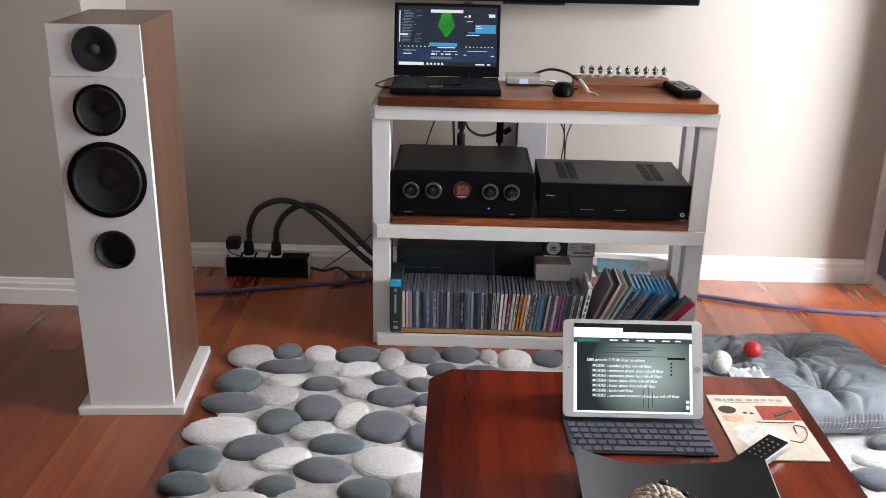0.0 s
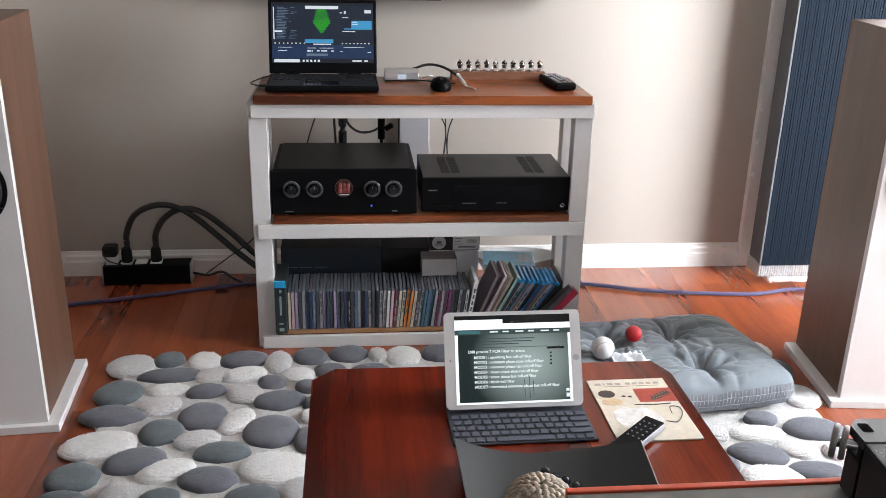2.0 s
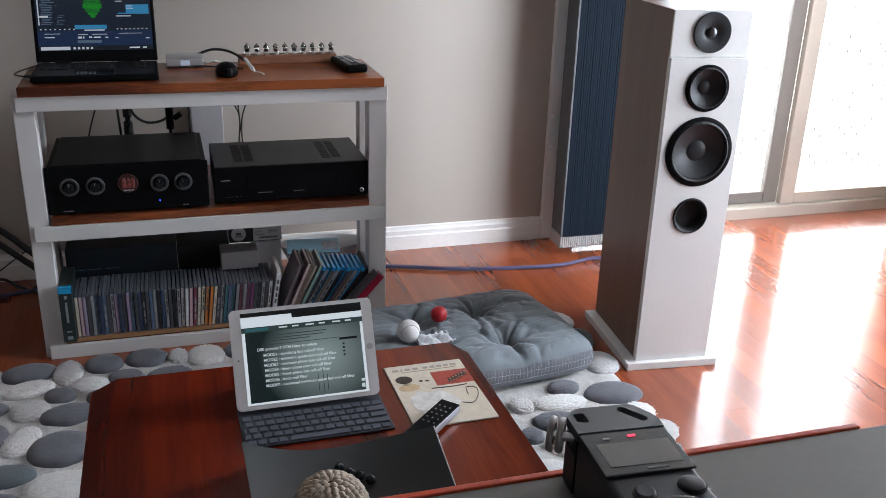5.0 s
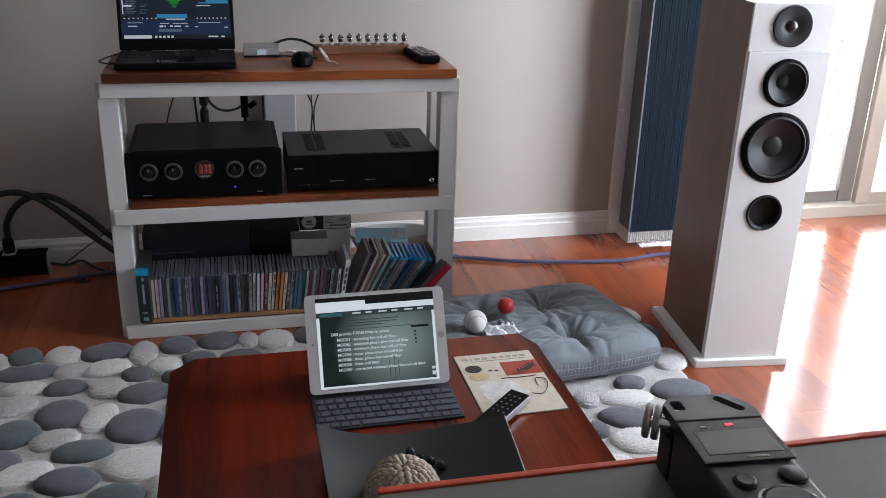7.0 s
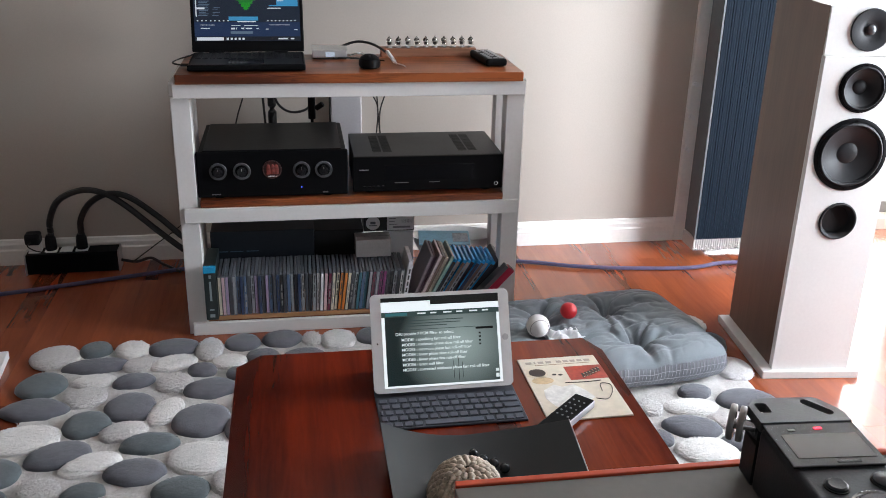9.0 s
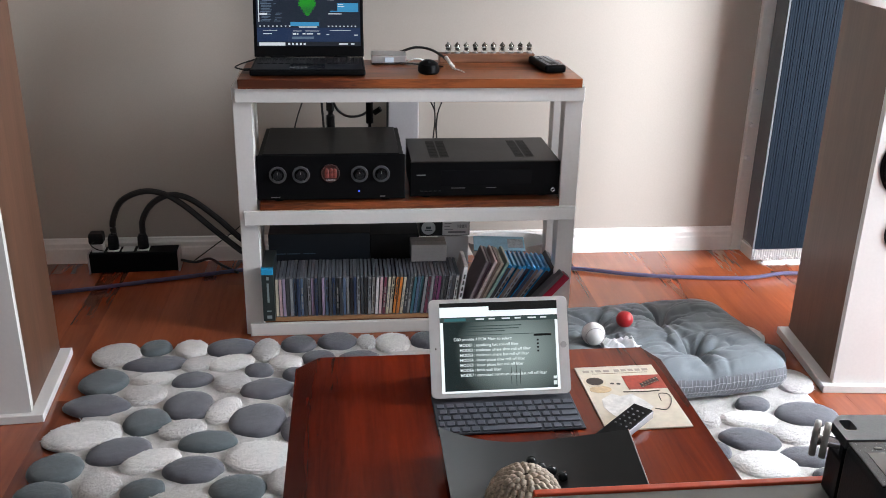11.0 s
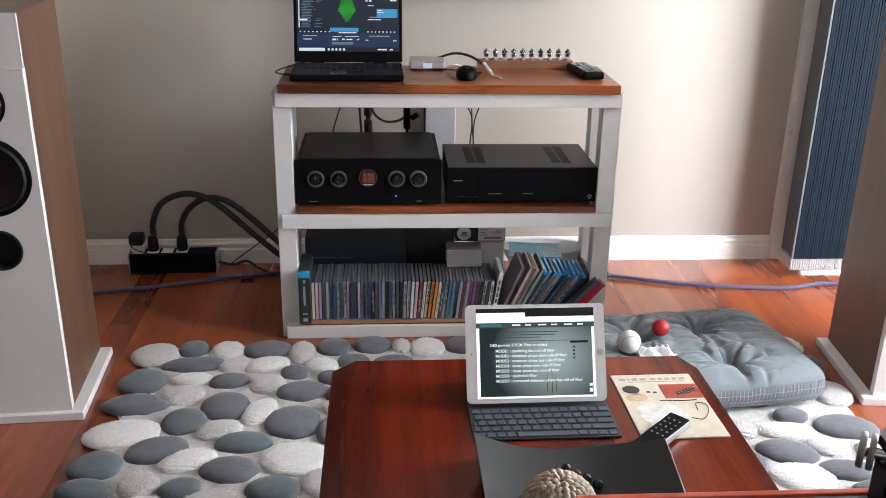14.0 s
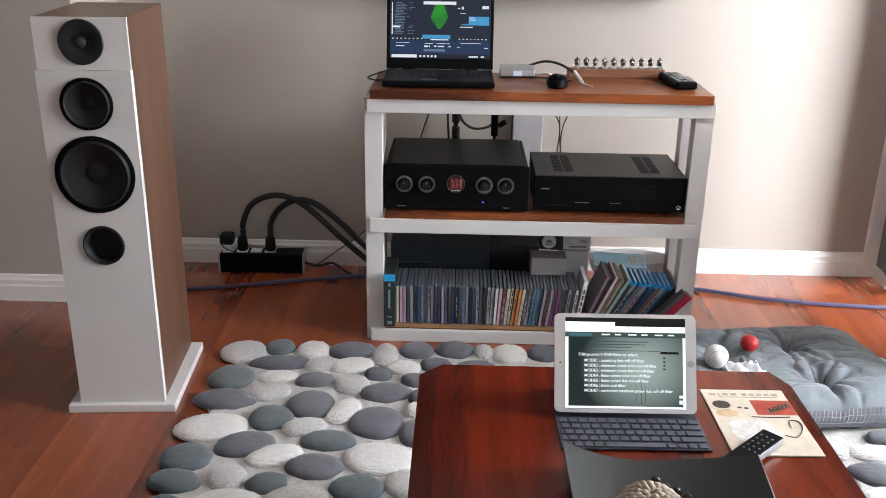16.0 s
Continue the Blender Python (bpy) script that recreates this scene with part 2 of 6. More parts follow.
def bars(bm, rows, y, thick=0.0006):
    """Flat bars (x0, x1, z0, z1) standing at y, facing -y."""
    for x0, x1, z0, z1 in rows:
        box(bm, x0, x1, y - thick, y, z0, z1)
    return bm


def mesh_of(name, bm, material, flat=False, angle=35):
    bmesh.ops.recalc_face_normals(bm, faces=bm.faces[:])
    bm.edges.index_update()
    crisp = []
    if not flat and angle < 90:
        # large flat faces stay flat beside their narrow bevels
        for e in bm.edges:
            if len(e.link_faces) == 2 and e.calc_face_angle(0) > 0.2:
                p, q = sorted(f.calc_area() for f in e.link_faces)
                if q > 4 * p:
                    crisp.append(e.index)
    me = bpy.data.meshes.new(name)
    bm.to_mesh(me)
    bm.free()
    me.materials.append(material)
    if not flat:
        me.shade_smooth()
        me.set_sharp_from_angle(angle=radians(angle))
        for i in crisp:
            me.edges[i].use_edge_sharp = True
    return me


def part(name, bm, material, parent, label="", m=None, flat=False, angle=35):
    ob = new(name, mesh_of(name, bm, material, flat, angle))
    ob.parent = parent
    if m is not None:
        ob.matrix_local = m
    return tagged(ob, label)


def share(name, me, parent, m):
    ob = new(name, me)
    ob.parent, ob.matrix_local = parent, m
    return ob


def thing(name, m, label, category, group="", kind=""):
    ob = new(name)
    ob.empty_display_size = 0.05
    ob.matrix_world = m
    return tagged(ob, label, category, group, kind)


def solid(name, bm, material, label, category, m=None, group="", kind="", flat=False, angle=35):
    ob = new(name, mesh_of(name, bm, material, flat, angle))
    if m is not None:
        ob.matrix_world = m
    return tagged(ob, label, category, group, kind)


B = bmesh.new


def pierced(x0, x1, y0, y1, z0, z1, holes):
    """A plate from y0 (front) to y1 with round holes (z, r) on its middle line."""
    bm = B()
    edges = []
    for loop in [[(x0, z0), (x1, z0), (x1, z1), (x0, z1)]] + [[(r * math.cos(2 * math.pi * i / 64), z + r * math.sin(2 * math.pi * i / 64)) for i in range(64)] for z, r in holes]:
        vs = [bm.verts.new((x, y0, z)) for x, z in loop]
        edges += [bm.edges.new((vs[i], vs[(i + 1) % len(vs)])) for i in range(len(vs))]
    bmesh.ops.triangle_fill(bm, edges=edges, use_beauty=True, use_dissolve=True)
    r = bmesh.ops.extrude_face_region(bm, geom=bm.faces[:])
    bmesh.ops.translate(bm, vec=(0, y1 - y0, 0), verts=[v for v in r["geom"] if isinstance(v, bmesh.types.BMVert)])
    return bm


AHEAD = Matrix.Rotation(radians(90), 4, "X")  # turns local z to -y


def writing(name, text, size, material, parent, m):
    c = bpy.data.curves.new(name, "FONT")
    c.body, c.size, c.extrude, c.offset = text, size, 0.0002, size * 0.014
    tmp = new("lettering", c)
    bpy.context.view_layer.update()
    me = bpy.data.meshes.new_from_object(tmp)
    bpy.data.objects.remove(tmp)
    bpy.data.curves.remove(c)
    me.materials.append(material) if not me.materials else None
    me.materials[0] = material
    ob = new(name, me)
    ob.parent, ob.matrix_local = parent, m
    return ob


# ---- the room ----
def wall(name, boxes, material=WALL, label="", category="wall"):
    bm = B()
    for b in boxes:
        box(bm, *b)
    return solid(name, bm, material, label, category, kind="structure", flat=True)


D0, D1, DTOP = 1.62, 3.38, 2.1   # sliding door's opening
wall("wall_back", [(-1.105, 1.56, WALL_Y, WALL_Y + 0.2, 0, CEIL), (1.56, D1, WALL_Y, WALL_Y + 0.2, DTOP, CEIL), (D1, ROOM_X1, WALL_Y, WALL_Y + 0.2, 0, CEIL)],
     label="cream painted plaster wall behind the stand")
wall("wall_nib", [(ROOM_X0, -1.105, 2.79, WALL_Y + 0.2, 0, CEIL)], label="cream painted wall that steps forward")
wall("wall_left", [(ROOM_X0 - 0.2, ROOM_X0, ROOM_Y0 - 0.2, WALL_Y + 0.2, 0, CEIL)], label="cream painted side wall")
SIDE = 2.86  # unseen wall added for the side lamp; beyond, the room widens towards the door
wall("wall_right", [(SIDE, SIDE + 0.2, ROOM_Y0 - 0.2, 1.16, 0, CEIL), (SIDE, SIDE + 0.2, 2.32, 2.36, 0, CEIL), (SIDE, SIDE + 0.2, 1.16, 2.32, 0, 0.35), (SIDE, SIDE + 0.2, 1.16, 2.32, 2.1, CEIL),
                    (SIDE + 0.2, ROOM_X1, 2.16, 2.36, 0, CEIL)], label="unseen cream painted wall with an opening added for the side lamp")
wall("wall_alcove", [(ROOM_X1, ROOM_X1 + 0.2, 2.16, WALL_Y + 0.2, 0, CEIL)], label="cream painted wall beside the sliding door")
# unseen rear wall; its opening is added to go with the fill lamp
wall("wall_rear", [(ROOM_X0, -1.15, ROOM_Y0 - 0.2, ROOM_Y0, 0, CEIL), (1.55, SIDE, ROOM_Y0 - 0.2, ROOM_Y0, 0, CEIL),
                   (-1.15, 1.55, ROOM_Y0 - 0.2, ROOM_Y0, 0, 0.65), (-1.15, 1.55, ROOM_Y0 - 0.2, ROOM_Y0, 2.25, CEIL)], label="unseen cream painted rear wall with an opening added for the fill lamp")
wall("ceiling", [(ROOM_X0 - 0.2, ROOM_X1 + 0.2, ROOM_Y0 - 0.2, WALL_Y + 0.2, CEIL, CEIL + 0.15)], CEILING, "plain white plaster ceiling", "ceiling")
wall("ground", [(-30, 30, -30, 40, -0.25, -0.12)], mat("pale_paving", (0.72, 0.7, 0.67), 0.9, var=0.2, scale=2), "pale paving outside the door", "ground")

BOARD_PROFILE = [(0, 0), (0.016, 0), (0.016, 0.052), (0.013, 0.058), (0.013, 0.072), (0.009, 0.078), (0.006, 0.087), (0, 0.09)]


def baseboard(name, a, b, out):
    """A moulded board along the wall from a to b; out: the unit way off the wall."""
    bm = B()
    rows = []
    for p in (a, b):
        rows.append([bm.verts.new((p[0] + out[0] * d, p[1] + out[1] * d, z)) for d, z in BOARD_PROFILE])
    n = len(BOARD_PROFILE)
    for i in range(n):
        bm.faces.new((rows[0][i], rows[0][(i + 1) % n], rows[1][(i + 1) % n], rows[1][i]))
    bm.faces.new(rows[0])
    bm.faces.new(rows[1])
    return solid(name, bm, TRIM, "white moulded skirting board along the wall", "baseboard", kind="structure", flat=True)


baseboard("baseboard", (-1.105, WALL_Y), (1.5, WALL_Y), (0, -1))
baseboard("baseboard", (ROOM_X0, 2.79), (-1.089, 2.79), (0, -1))
baseboard("baseboard", (-1.105, 2.7905), (-1.105, WALL_Y - 0.017), (1, 0))

# door trim beside the blinds, with cord cleats
bm = B()
box(bm, 1.5, 1.56, WALL_Y - 0.02, WALL_Y + 0.05, 0, DTOP + 0.06, 0.004)
box(bm, 1.5605, D1, WALL_Y - 0.02, WALL_Y + 0.0, DTOP - 0.001, DTOP + 0.06, 0.004)
solid("trim", bm, TRIM, "white painted door architrave", "trim", kind="structure")
for z in (0.36, 0.48, 0.6):
    bm = B()
    lathe(bm, [(0, 0), (0.009, 0), (0.009, 0.004), (0.005, 0.007), (0.005, 0.016), (0.009, 0.018), (0.009, 0.022), (0, 0.024)],
          Matrix.Translation((1.512, WALL_Y - 0.02, z)) @ AHEAD, 16)
    solid("cord_cleat", bm, WHITE_PLASTIC, "small white plastic cord cleat on the architrave", "cleat", group="cord cleats")

# sliding door
door = thing("door_1", pose(0, 0, 0), "beige aluminium sliding glass door letting in white daylight", "sliding door", kind="structure")
bm = B()
box(bm, D0 - 0.06, D1, 3.185, 3.30, -0.02, 0.046, 0.003)
box(bm, D0 - 0.06, D0 - 0.0005, 3.185, 3.30, 0.0465, DTOP)
box(bm, D1 - 0.05, D1, 3.185, 3.30, 0.0465, DTOP)
box(bm, D0, D1 - 0.051, 3.185, 3.30, DTOP - 0.05, DTOP)
part("door_frame", bm, ALU, door)


def leaf(x0, x1, y, stile):
    bm = B()
    box(bm, x0, x0 + 0.068, y, y + 0.03, 0.047, DTOP - 0.051, 0.003)
    box(bm, x1 - 0.068, x1, y, y + 0.03, 0.047, DTOP - 0.051, 0.003)
    box(bm, x0 + 0.0685, x1 - 0.0685, y + 0.002, y + 0.028, 0.047, 0.095, 0.003)
    box(bm, x0 + 0.0685, x1 - 0.0685, y + 0.002, y + 0.028, DTOP - 0.11, DTOP - 0.051, 0.003)
    fr = part("sash", bm, stile, door)
    bm = B()
    box(bm, x0 + 0.06, x1 - 0.06, y + 0.012, y + 0.016, 0.09, DTOP - 0.1)
    p = part("pane", bm, GLASS, fr, "clear glass")
    p.visible_shadow = False


leaf(D0, 2.628, 3.245, ALU_DARK)
leaf(2.618, D1 - 0.052, 3.205, ALU)
# perforated security screen outside, its slots seen as short dark dashes
bm = B()
random.seed(4)
for i in range(58):
    for k in range(14):
        x, z = 1.7 + i * 0.033, 0.13 + k * 0.062 + (0.031 if i % 2 else 0)
        if random.random() < 0.6:
            box(bm, x - 0.0035, x + 0.0035, 3.40, 3.404, z - 0.011, z + 0.011)
screen_mat = mat("dull_screen_metal", (0.5, 0.48, 0.46), 0.6, var=0.1)
tagged(part("screen_slots", bm, screen_mat, door, "short dark slots of a security screen", flat=True), kind="stuff")
bm = B()
box(bm, -8, 14, 4.9, 4.95, -0.12, 7)
solid("backdrop", bm, glow("overcast_glare", (1.0, 0.99, 0.98), 15.0), "white overcast glare outside the door", "backdrop", kind="structure", flat=True)


# ---- floor boards ----
floor = wall("floor", [(ROOM_X0, ROOM_X1, ROOM_Y0, 3.30, -0.1, -0.019)], mat("subfloor", (0.06, 0.02, 0.01), 0.8), "glossy red-brown jarrah floorboards", "floor")
random.seed(11)
plank_mesh = {}
PW = 0.086
for i in range(int((ROOM_X1 - ROOM_X0) / PW) + 1):
    y = ROOM_Y0 - random.random() * 1.2
    x = ROOM_X0 + i * PW
    if x + PW > ROOM_X1:
        break
    while y < 3.18:
        n = random.choice((1.2, 1.6, 2.1))
        a, b = max(y, ROOM_Y0), min(y + n, 3.184)
        if b - a > 0.05:
            key = round(b - a, 3)
            if key not in plank_mesh:
                plank_mesh[key] = mesh_of("floorboard", box(B(), 0.0001, PW - 0.0001, 0.0002, key - 0.0002, -0.0185, 0), FLOOR)
            share("floorboard", plank_mesh[key], floor, Matrix.Translation((x, a, 0)))
        y += n


# ---- vertical blinds, drawn to one side ----
BLIND = mat("navy_blind_fabric", (0.009, 0.015, 0.023), 0.85, var=0.2, spec=0.1, scale=6, fine=500, bump=0.2, stretch=(1, 1, 0.3))
BLIND_EDGE = mat("grey_blind_fabric", (0.1, 0.107, 0.115), 0.75, var=0.15, scale=6, fine=500, bump=0.2)
BEAD = mat("white_bead_chain", (0.42, 0.41, 0.385), 0.4, var=0.1)
blinds = thing("vertical_blinds", pose(1.499, 3.015, 0), "dark navy vertical blinds drawn together beside the door", "blinds")
part("head_rail", box(B(), -0.015, 2.1, -0.03, 0.03, 2.06, 2.1, 0.004), TRIM, blinds)
for i in range(40):
    bm = B()
    x, lean = 0.004 + i * 0.0085, 0.0005 * math.sin(i * 1.7)
    w = 0.056
    pts = [(x + 0.007 * math.cos(k / 6 * math.pi - math.pi / 2) + 0.09 * (k / 6 - 0.5) * 0.12 + lean, -w + 2 * w * k / 6) for k in range(7)]
    back = [(px + 0.0066, py) for px, py in pts]
    prism(bm, pts + back[::-1], 0.075, 2.06)
    slat = part("slat", bm, BLIND_EDGE if i == 0 else BLIND, blinds, "grey fabric slat" if i == 0 else "")
    bm = B()
    box(bm, x - 0.003 + lean, x + 0.004 + lean, -w + 0.006, w - 0.006, 0.03, 0.0745, 0.002)
    part("bottom_weight", bm, BEAD, slat, "pale bottom weight")
bm = B()
for i in range(30):
    x = -0.004 + i * 0.0115
    lathe(bm, [(0, -0.004), (0.0035, -0.002), (0.0035, 0.002), (0, 0.004)], Matrix.Translation((x, -0.068 + 0.004 * (i % 2), 0.052 - 0.012 * abs(math.sin(i * 1.57)))), 8)
part("bead_chain", bm, BEAD, blinds, "white bead chain")


# ---- television ----
tv = thing("television", pose(0.26, 3.08, 0.975), "large black flat television mounted over the stand", "television")
part("screen_body", box(B(), -0.518, 0.518, -0.02, 0.03, 0, 0.63, 0.006), BLACK, tv)
part("panel", box(B(), -0.508, 0.508, -0.0225, -0.0205, 0.014, 0.62), BLACK_GLOSS, tv, "dark glossy panel")
part("sensor_bar", box(B(), -0.11, 0.09, -0.024, 0.01, -0.008, -0.0005, 0.003), BLACK_GLOSS, tv)
part("bracket", box(B(), -0.2, 0.2, 0.0305, 0.084, 0.1, 0.5), BLACK, tv)

bm = B()
box(bm, 0.221, 0.325, WALL_Y - 0.03, WALL_Y - 0.0005, 0.09, 0.69, 0.004)
solid("cable_cover", bm, mat("grey_cable_duct", (0.42, 0.41, 0.42), 0.5, var=0.05), "light grey cable duct on the wall behind the stand", "cable duct")


# ---- loudspeakers ----
def loudspeaker(m):
    s = thing("loudspeaker", m, "floor-standing loudspeaker with white baffle and walnut sides on a white plinth", "loudspeaker", "stereo pair of loudspeakers")
    part("plinth", box(B(), -0.135, 0.135, -0.18, 0.18, 0, 0.022, 0.002), WHITE, s, "white plinth")
    part("cabinet", box(B(), -0.1045, 0.1045, -0.145, 0.17, 0.0225, 0.982, 0.001, 1), WALNUT, s, "walnut veneer cabinet")
    lower = part("lower_baffle", pierced(-0.106, 0.106, -0.166, -0.1455, 0.0225, 0.866, ((0.791, 0.054), (0.625, 0.083), (0.45, 0.0435))), WHITE, s, "white baffle")
    upper = part("upper_baffle", pierced(-0.1045, 0.1045, -0.154, -0.1455, 0.8665, 0.982, ((0.928, 0.028),)), WHITE, s, "white tweeter baffle")

    def at(y, z):
        return Matrix.Translation((0, y, z)) @ AHEAD

    t = part("tweeter", lathe(B(), [(0.0505, -0.004), (0.0505, 0.003), (0.049, 0.0045), (0.03, 0.004), (0.018, -0.001), (0.0145, -0.0015), (0.0, -0.0015)], at(-0.1545, 0.928), 48), CONE, upper, "black tweeter")
    part("dome", lathe(B(), [(0.0125, -0.001), (0.0115, 0.003), (0.008, 0.006), (0.0, 0.0075)], at(-0.1545, 0.928), 24), DOME, t, "grey dome")

    def driver(name, z, r):
        fr = part(name, lathe(B(), [(r, -0.003), (r, 0.0022), (r - 0.0025, 0.0035), (r * 0.9, 0.0035), (r * 0.88, 0.0)], at(-0.1665, z), 64), BLACK, lower, "black driver with a rubber surround")
        part("surround", lathe(B(), [(r * 0.895, 0.001), (r * 0.87, 0.006), (r * 0.83, 0.0085), (r * 0.785, 0.006), (r * 0.76, 0.0)], at(-0.1665, z), 64), RUBBER, fr)
        part("cone", lathe(B(), [(r * 0.762, 0.0005), (r * 0.74, 0.0), (r * 0.5, -0.009), (r * 0.3, -0.016), (r * 0.28, -0.016)], at(-0.1665, z), 64), CONE, fr)
        part("dust_cap", lathe(B(), [(r * 0.285, -0.0158), (r * 0.24, -0.0135), (r * 0.13, -0.0118), (0.0, -0.0112)], at(-0.1665, z), 40), CONE, fr)
        for k in range(6):
            a = math.pi * (k + 0.5) / 3
            part("screw", lathe(B(), [(0.0028, 0), (0.0028, 0.0012), (0, 0.0016)], at(-0.1698, z) @ Matrix.Translation((r * 0.945 * math.cos(a), r * 0.945 * math.sin(a), 0)), 8), BLACK_GLOSS, fr)

    driver("midrange_driver", 0.791, 0.06)
    driver("woofer", 0.625, 0.0925)
    part("bass_port", lathe(B(), [(0.0495, -0.0005), (0.0485, 0.003), (0.046, 0.0038), (0.042, 0.001), (0.038, -0.008), (0.036, -0.019), (0, -0.0195)], at(-0.1665, 0.45), 48), RUBBER, lower, "black flared bass port")
    return s


spk = loudspeaker(pose(-0.822, 2.275, 0, 0, 0, 4.0) @ Matrix.Diagonal((1, 1, 1.008, 1)))
copy_thing(spk, pose(1.486, 2.268, 0, 0, 0, -5.6))


# ---- hi-fi stand ----
rack = thing("hifi_stand", pose(0, 0, 0), "white painted three-tier timber stand with red-brown wooden shelves", "stand")
for x0, x1, y0, y1 in ((-0.225, -0.174, 2.556, 2.606), (0.69, 0.742, 2.556, 2.606), (-0.235, -0.185, 2.775, 2.825), (0.708, 0.758, 2.775, 2.825)):
    part("post", box(B(), x0, x1, y0, y1, 0, 0.7, 0.002), WHITE, rack)
for z0, z1, x0, x1 in ((0.697, 0.7365, -0.216, 0.741), (0.347, 0.3885, -0.212, 0.738), (0.0, 0.0385, -0.213, 0.738)):
    part("front_rail", box(B(), x0, x1, 2.542, 2.5555, z0, z1, 0.002), WHITE, rack)
    part("side_rail", box(B(), -0.222, -0.178, 2.6065, 2.7745, z0, z1, 0.002), WHITE, rack)
    part("side_rail", box(B(), 0.695, 0.74, 2.6065, 2.7745, z0, z1, 0.002), WHITE, rack)
    part("back_rail", box(B(), -0.184, 0.7075, 2.79, 2.81, z0, z1, 0.002), WHITE, rack)
part("top_frame", box(B(), -0.226, 0.744, 2.556, 2.826, 0.7005, 0.7365, 0.002), WHITE, rack)
part("top_shelf", box(B(), -0.205, 0.729, 2.53, 2.835, 0.737, 0.7625, 0.002), ACACIA, rack, "red-brown oiled wooden top")
part("middle_shelf", box(B(), -0.167, 0.69, 2.548, 2.99, 0.389, 0.4095, 0.002), ACACIA, rack, "red-brown wooden shelf board")
part("bottom_shelf", box(B(), -0.173, 0.689, 2.557, 2.95, 0.039, 0.052, 0.002), ACACIA_LIGHT, rack, "pale wooden shelf board")

# ---- integrated amplifier with a valve window ----
AF = 2.556
amp = thing("integrated_amplifier", pose(0.036, AF, 0.41), "black valve amplifier with four round knobs and a glowing valve window", "amplifier")
part("chassis", box(B(), -0.203, 0.203, 0.008, 0.33, 0.008, 0.133, 0.003), BLACK, amp)
bm = B()
prism(bm, [(-0.19, 0.012), (0.19, 0.012), (0.19, 0.32), (-0.19, 0.32)], 0.1332, 0.1375, 0.002)
part("lid", bm, BLACK_TOP, amp, "black brushed top plate")
face = part("faceplate", box(B(), -0.207, 0.207, 0, 0.0078, 0.006, 0.137, 0.004, 3), BLACK, amp, "black front panel")
for x in (-0.15, 0.15):
    for y in (0.03, 0.29):
        part("foot", lathe(B(), [(0, 0), (0.016, 0), (0.018, 0.0078), (0, 0.0078)], Matrix.Translation((x, y, 0)), 20), RUBBER, amp)


def at_face(x, z, d=0.0):
    return Matrix.Translation((x, -d, z)) @ AHEAD


RING = mat("smoky_clear_ring", (0.1, 0.1, 0.105), 0.25, 0.3, var=0.3, scale=40)
for x in (-0.149, -0.085, 0.078, 0.139):
    k = part("knob", lathe(B(), [(0.0245, 0.0), (0.0245, 0.002), (0.0232, 0.0035), (0.0178, 0.003), (0.0175, 0.0)], at_face(x, 0.081), 40), RING, amp, "smoky ring round a black knob")
    part("knob_cap", lathe(B(), [(0.0145, 0.0002), (0.0142, 0.012), (0.0128, 0.0145), (0.004, 0.0148), (0, 0.0146)], at_face(x, 0.081), 32), BLACK_GLOSS, k, "black knob cap")
    part("pointer", box(B(), x - 0.0008, x + 0.0008, -0.0153, -0.0149, 0.085, 0.092), CHROME, k)
w = part("valve_window", lathe(B(), [(0.0265, 0.0), (0.0265, 0.002), (0.0245, 0.0028), (0.0235, 0.0004), (0, 0.0004)], at_face(-0.003, 0.084), 40), mat("window_back", (0.04, 0.012, 0.01), 0.3, var=0.4, scale=60), amp, "round window")
EMBER = mat("valve_glow", (0.14, 0.03, 0.024), 0.3, var=0.98, scale=260, emit=0.15)
bm = B()
for x in (-0.013, -0.001, 0.009):
    lathe(bm, [(0, 0), (0.0062, 0), (0.0066, 0.016), (0.005, 0.024), (0, 0.029)], Matrix.Translation((x, -0.0015, 0.071)) @ Matrix.Diagonal((1, 0.25, 1, 1)), 14)
part("valve", bm, EMBER, w, "dim red glowing valves")
part("window_sill", box(B(), -0.016, 0.011, -0.0035, -0.0008, 0.063, 0.067, 0.001), CHROME, w)
part("power_light", lathe(B(), [(0.0022, 0), (0.002, 0.0012), (0, 0.0016)], at_face(0.076, 0.031), 14), glow("blue_light", (0.04, 0.09, 1.0), 4.0), amp, "blue power light")
GREY_PRINT = mat("grey_print", (0.12, 0.12, 0.12), 0.5)
for row in ((-0.17, -0.145, 0.014, 0.0165), (0.135, 0.15, 0.013, 0.0165)):
    part("lettering", bars(B(), [row], -0.0001), GREY_PRINT, amp, "small grey print")

# ---- second amplifier ----
RF = 2.566
rec = thing("stereo_amplifier", pose(0.4755, RF, 0.41), "low black stereo amplifier with slotted vents in its lid", "amplifier")
part("case", box(B(), -0.214, 0.214, 0.012, 0.275, 0.01, 0.105, 0.003), BLACK, rec)
part("lid", box(B(), -0.2145, 0.2145, 0.0122, 0.2755, 0.1052, 0.1085, 0.001, 1), mat("charcoal_powder_coat", (0.012, 0.012, 0.013), 0.42, var=0.15, scale=8, fine=500, bump=0.08, spec=0.3), rec, "charcoal metal lid")
part("faceplate", box(B(), -0.219, 0.219, 0, 0.0118, 0.008, 0.109, 0.003), BLACK, rec)
part("display_window", box(B(), -0.13, 0.13, -0.0012, -0.0002, 0.04, 0.085, 0.0005, 1), mat("smoked_window", (0.004, 0.004, 0.005), 0.25, spec=0.12), rec, "dark glossy display window")
VENT = mat("vent_black", (0.004, 0.004, 0.004), 0.7)
vent_me = mesh_of("vent", box(B(), -0.0125, 0.0125, 0, 0.0145, 0, 0.0006), VENT)
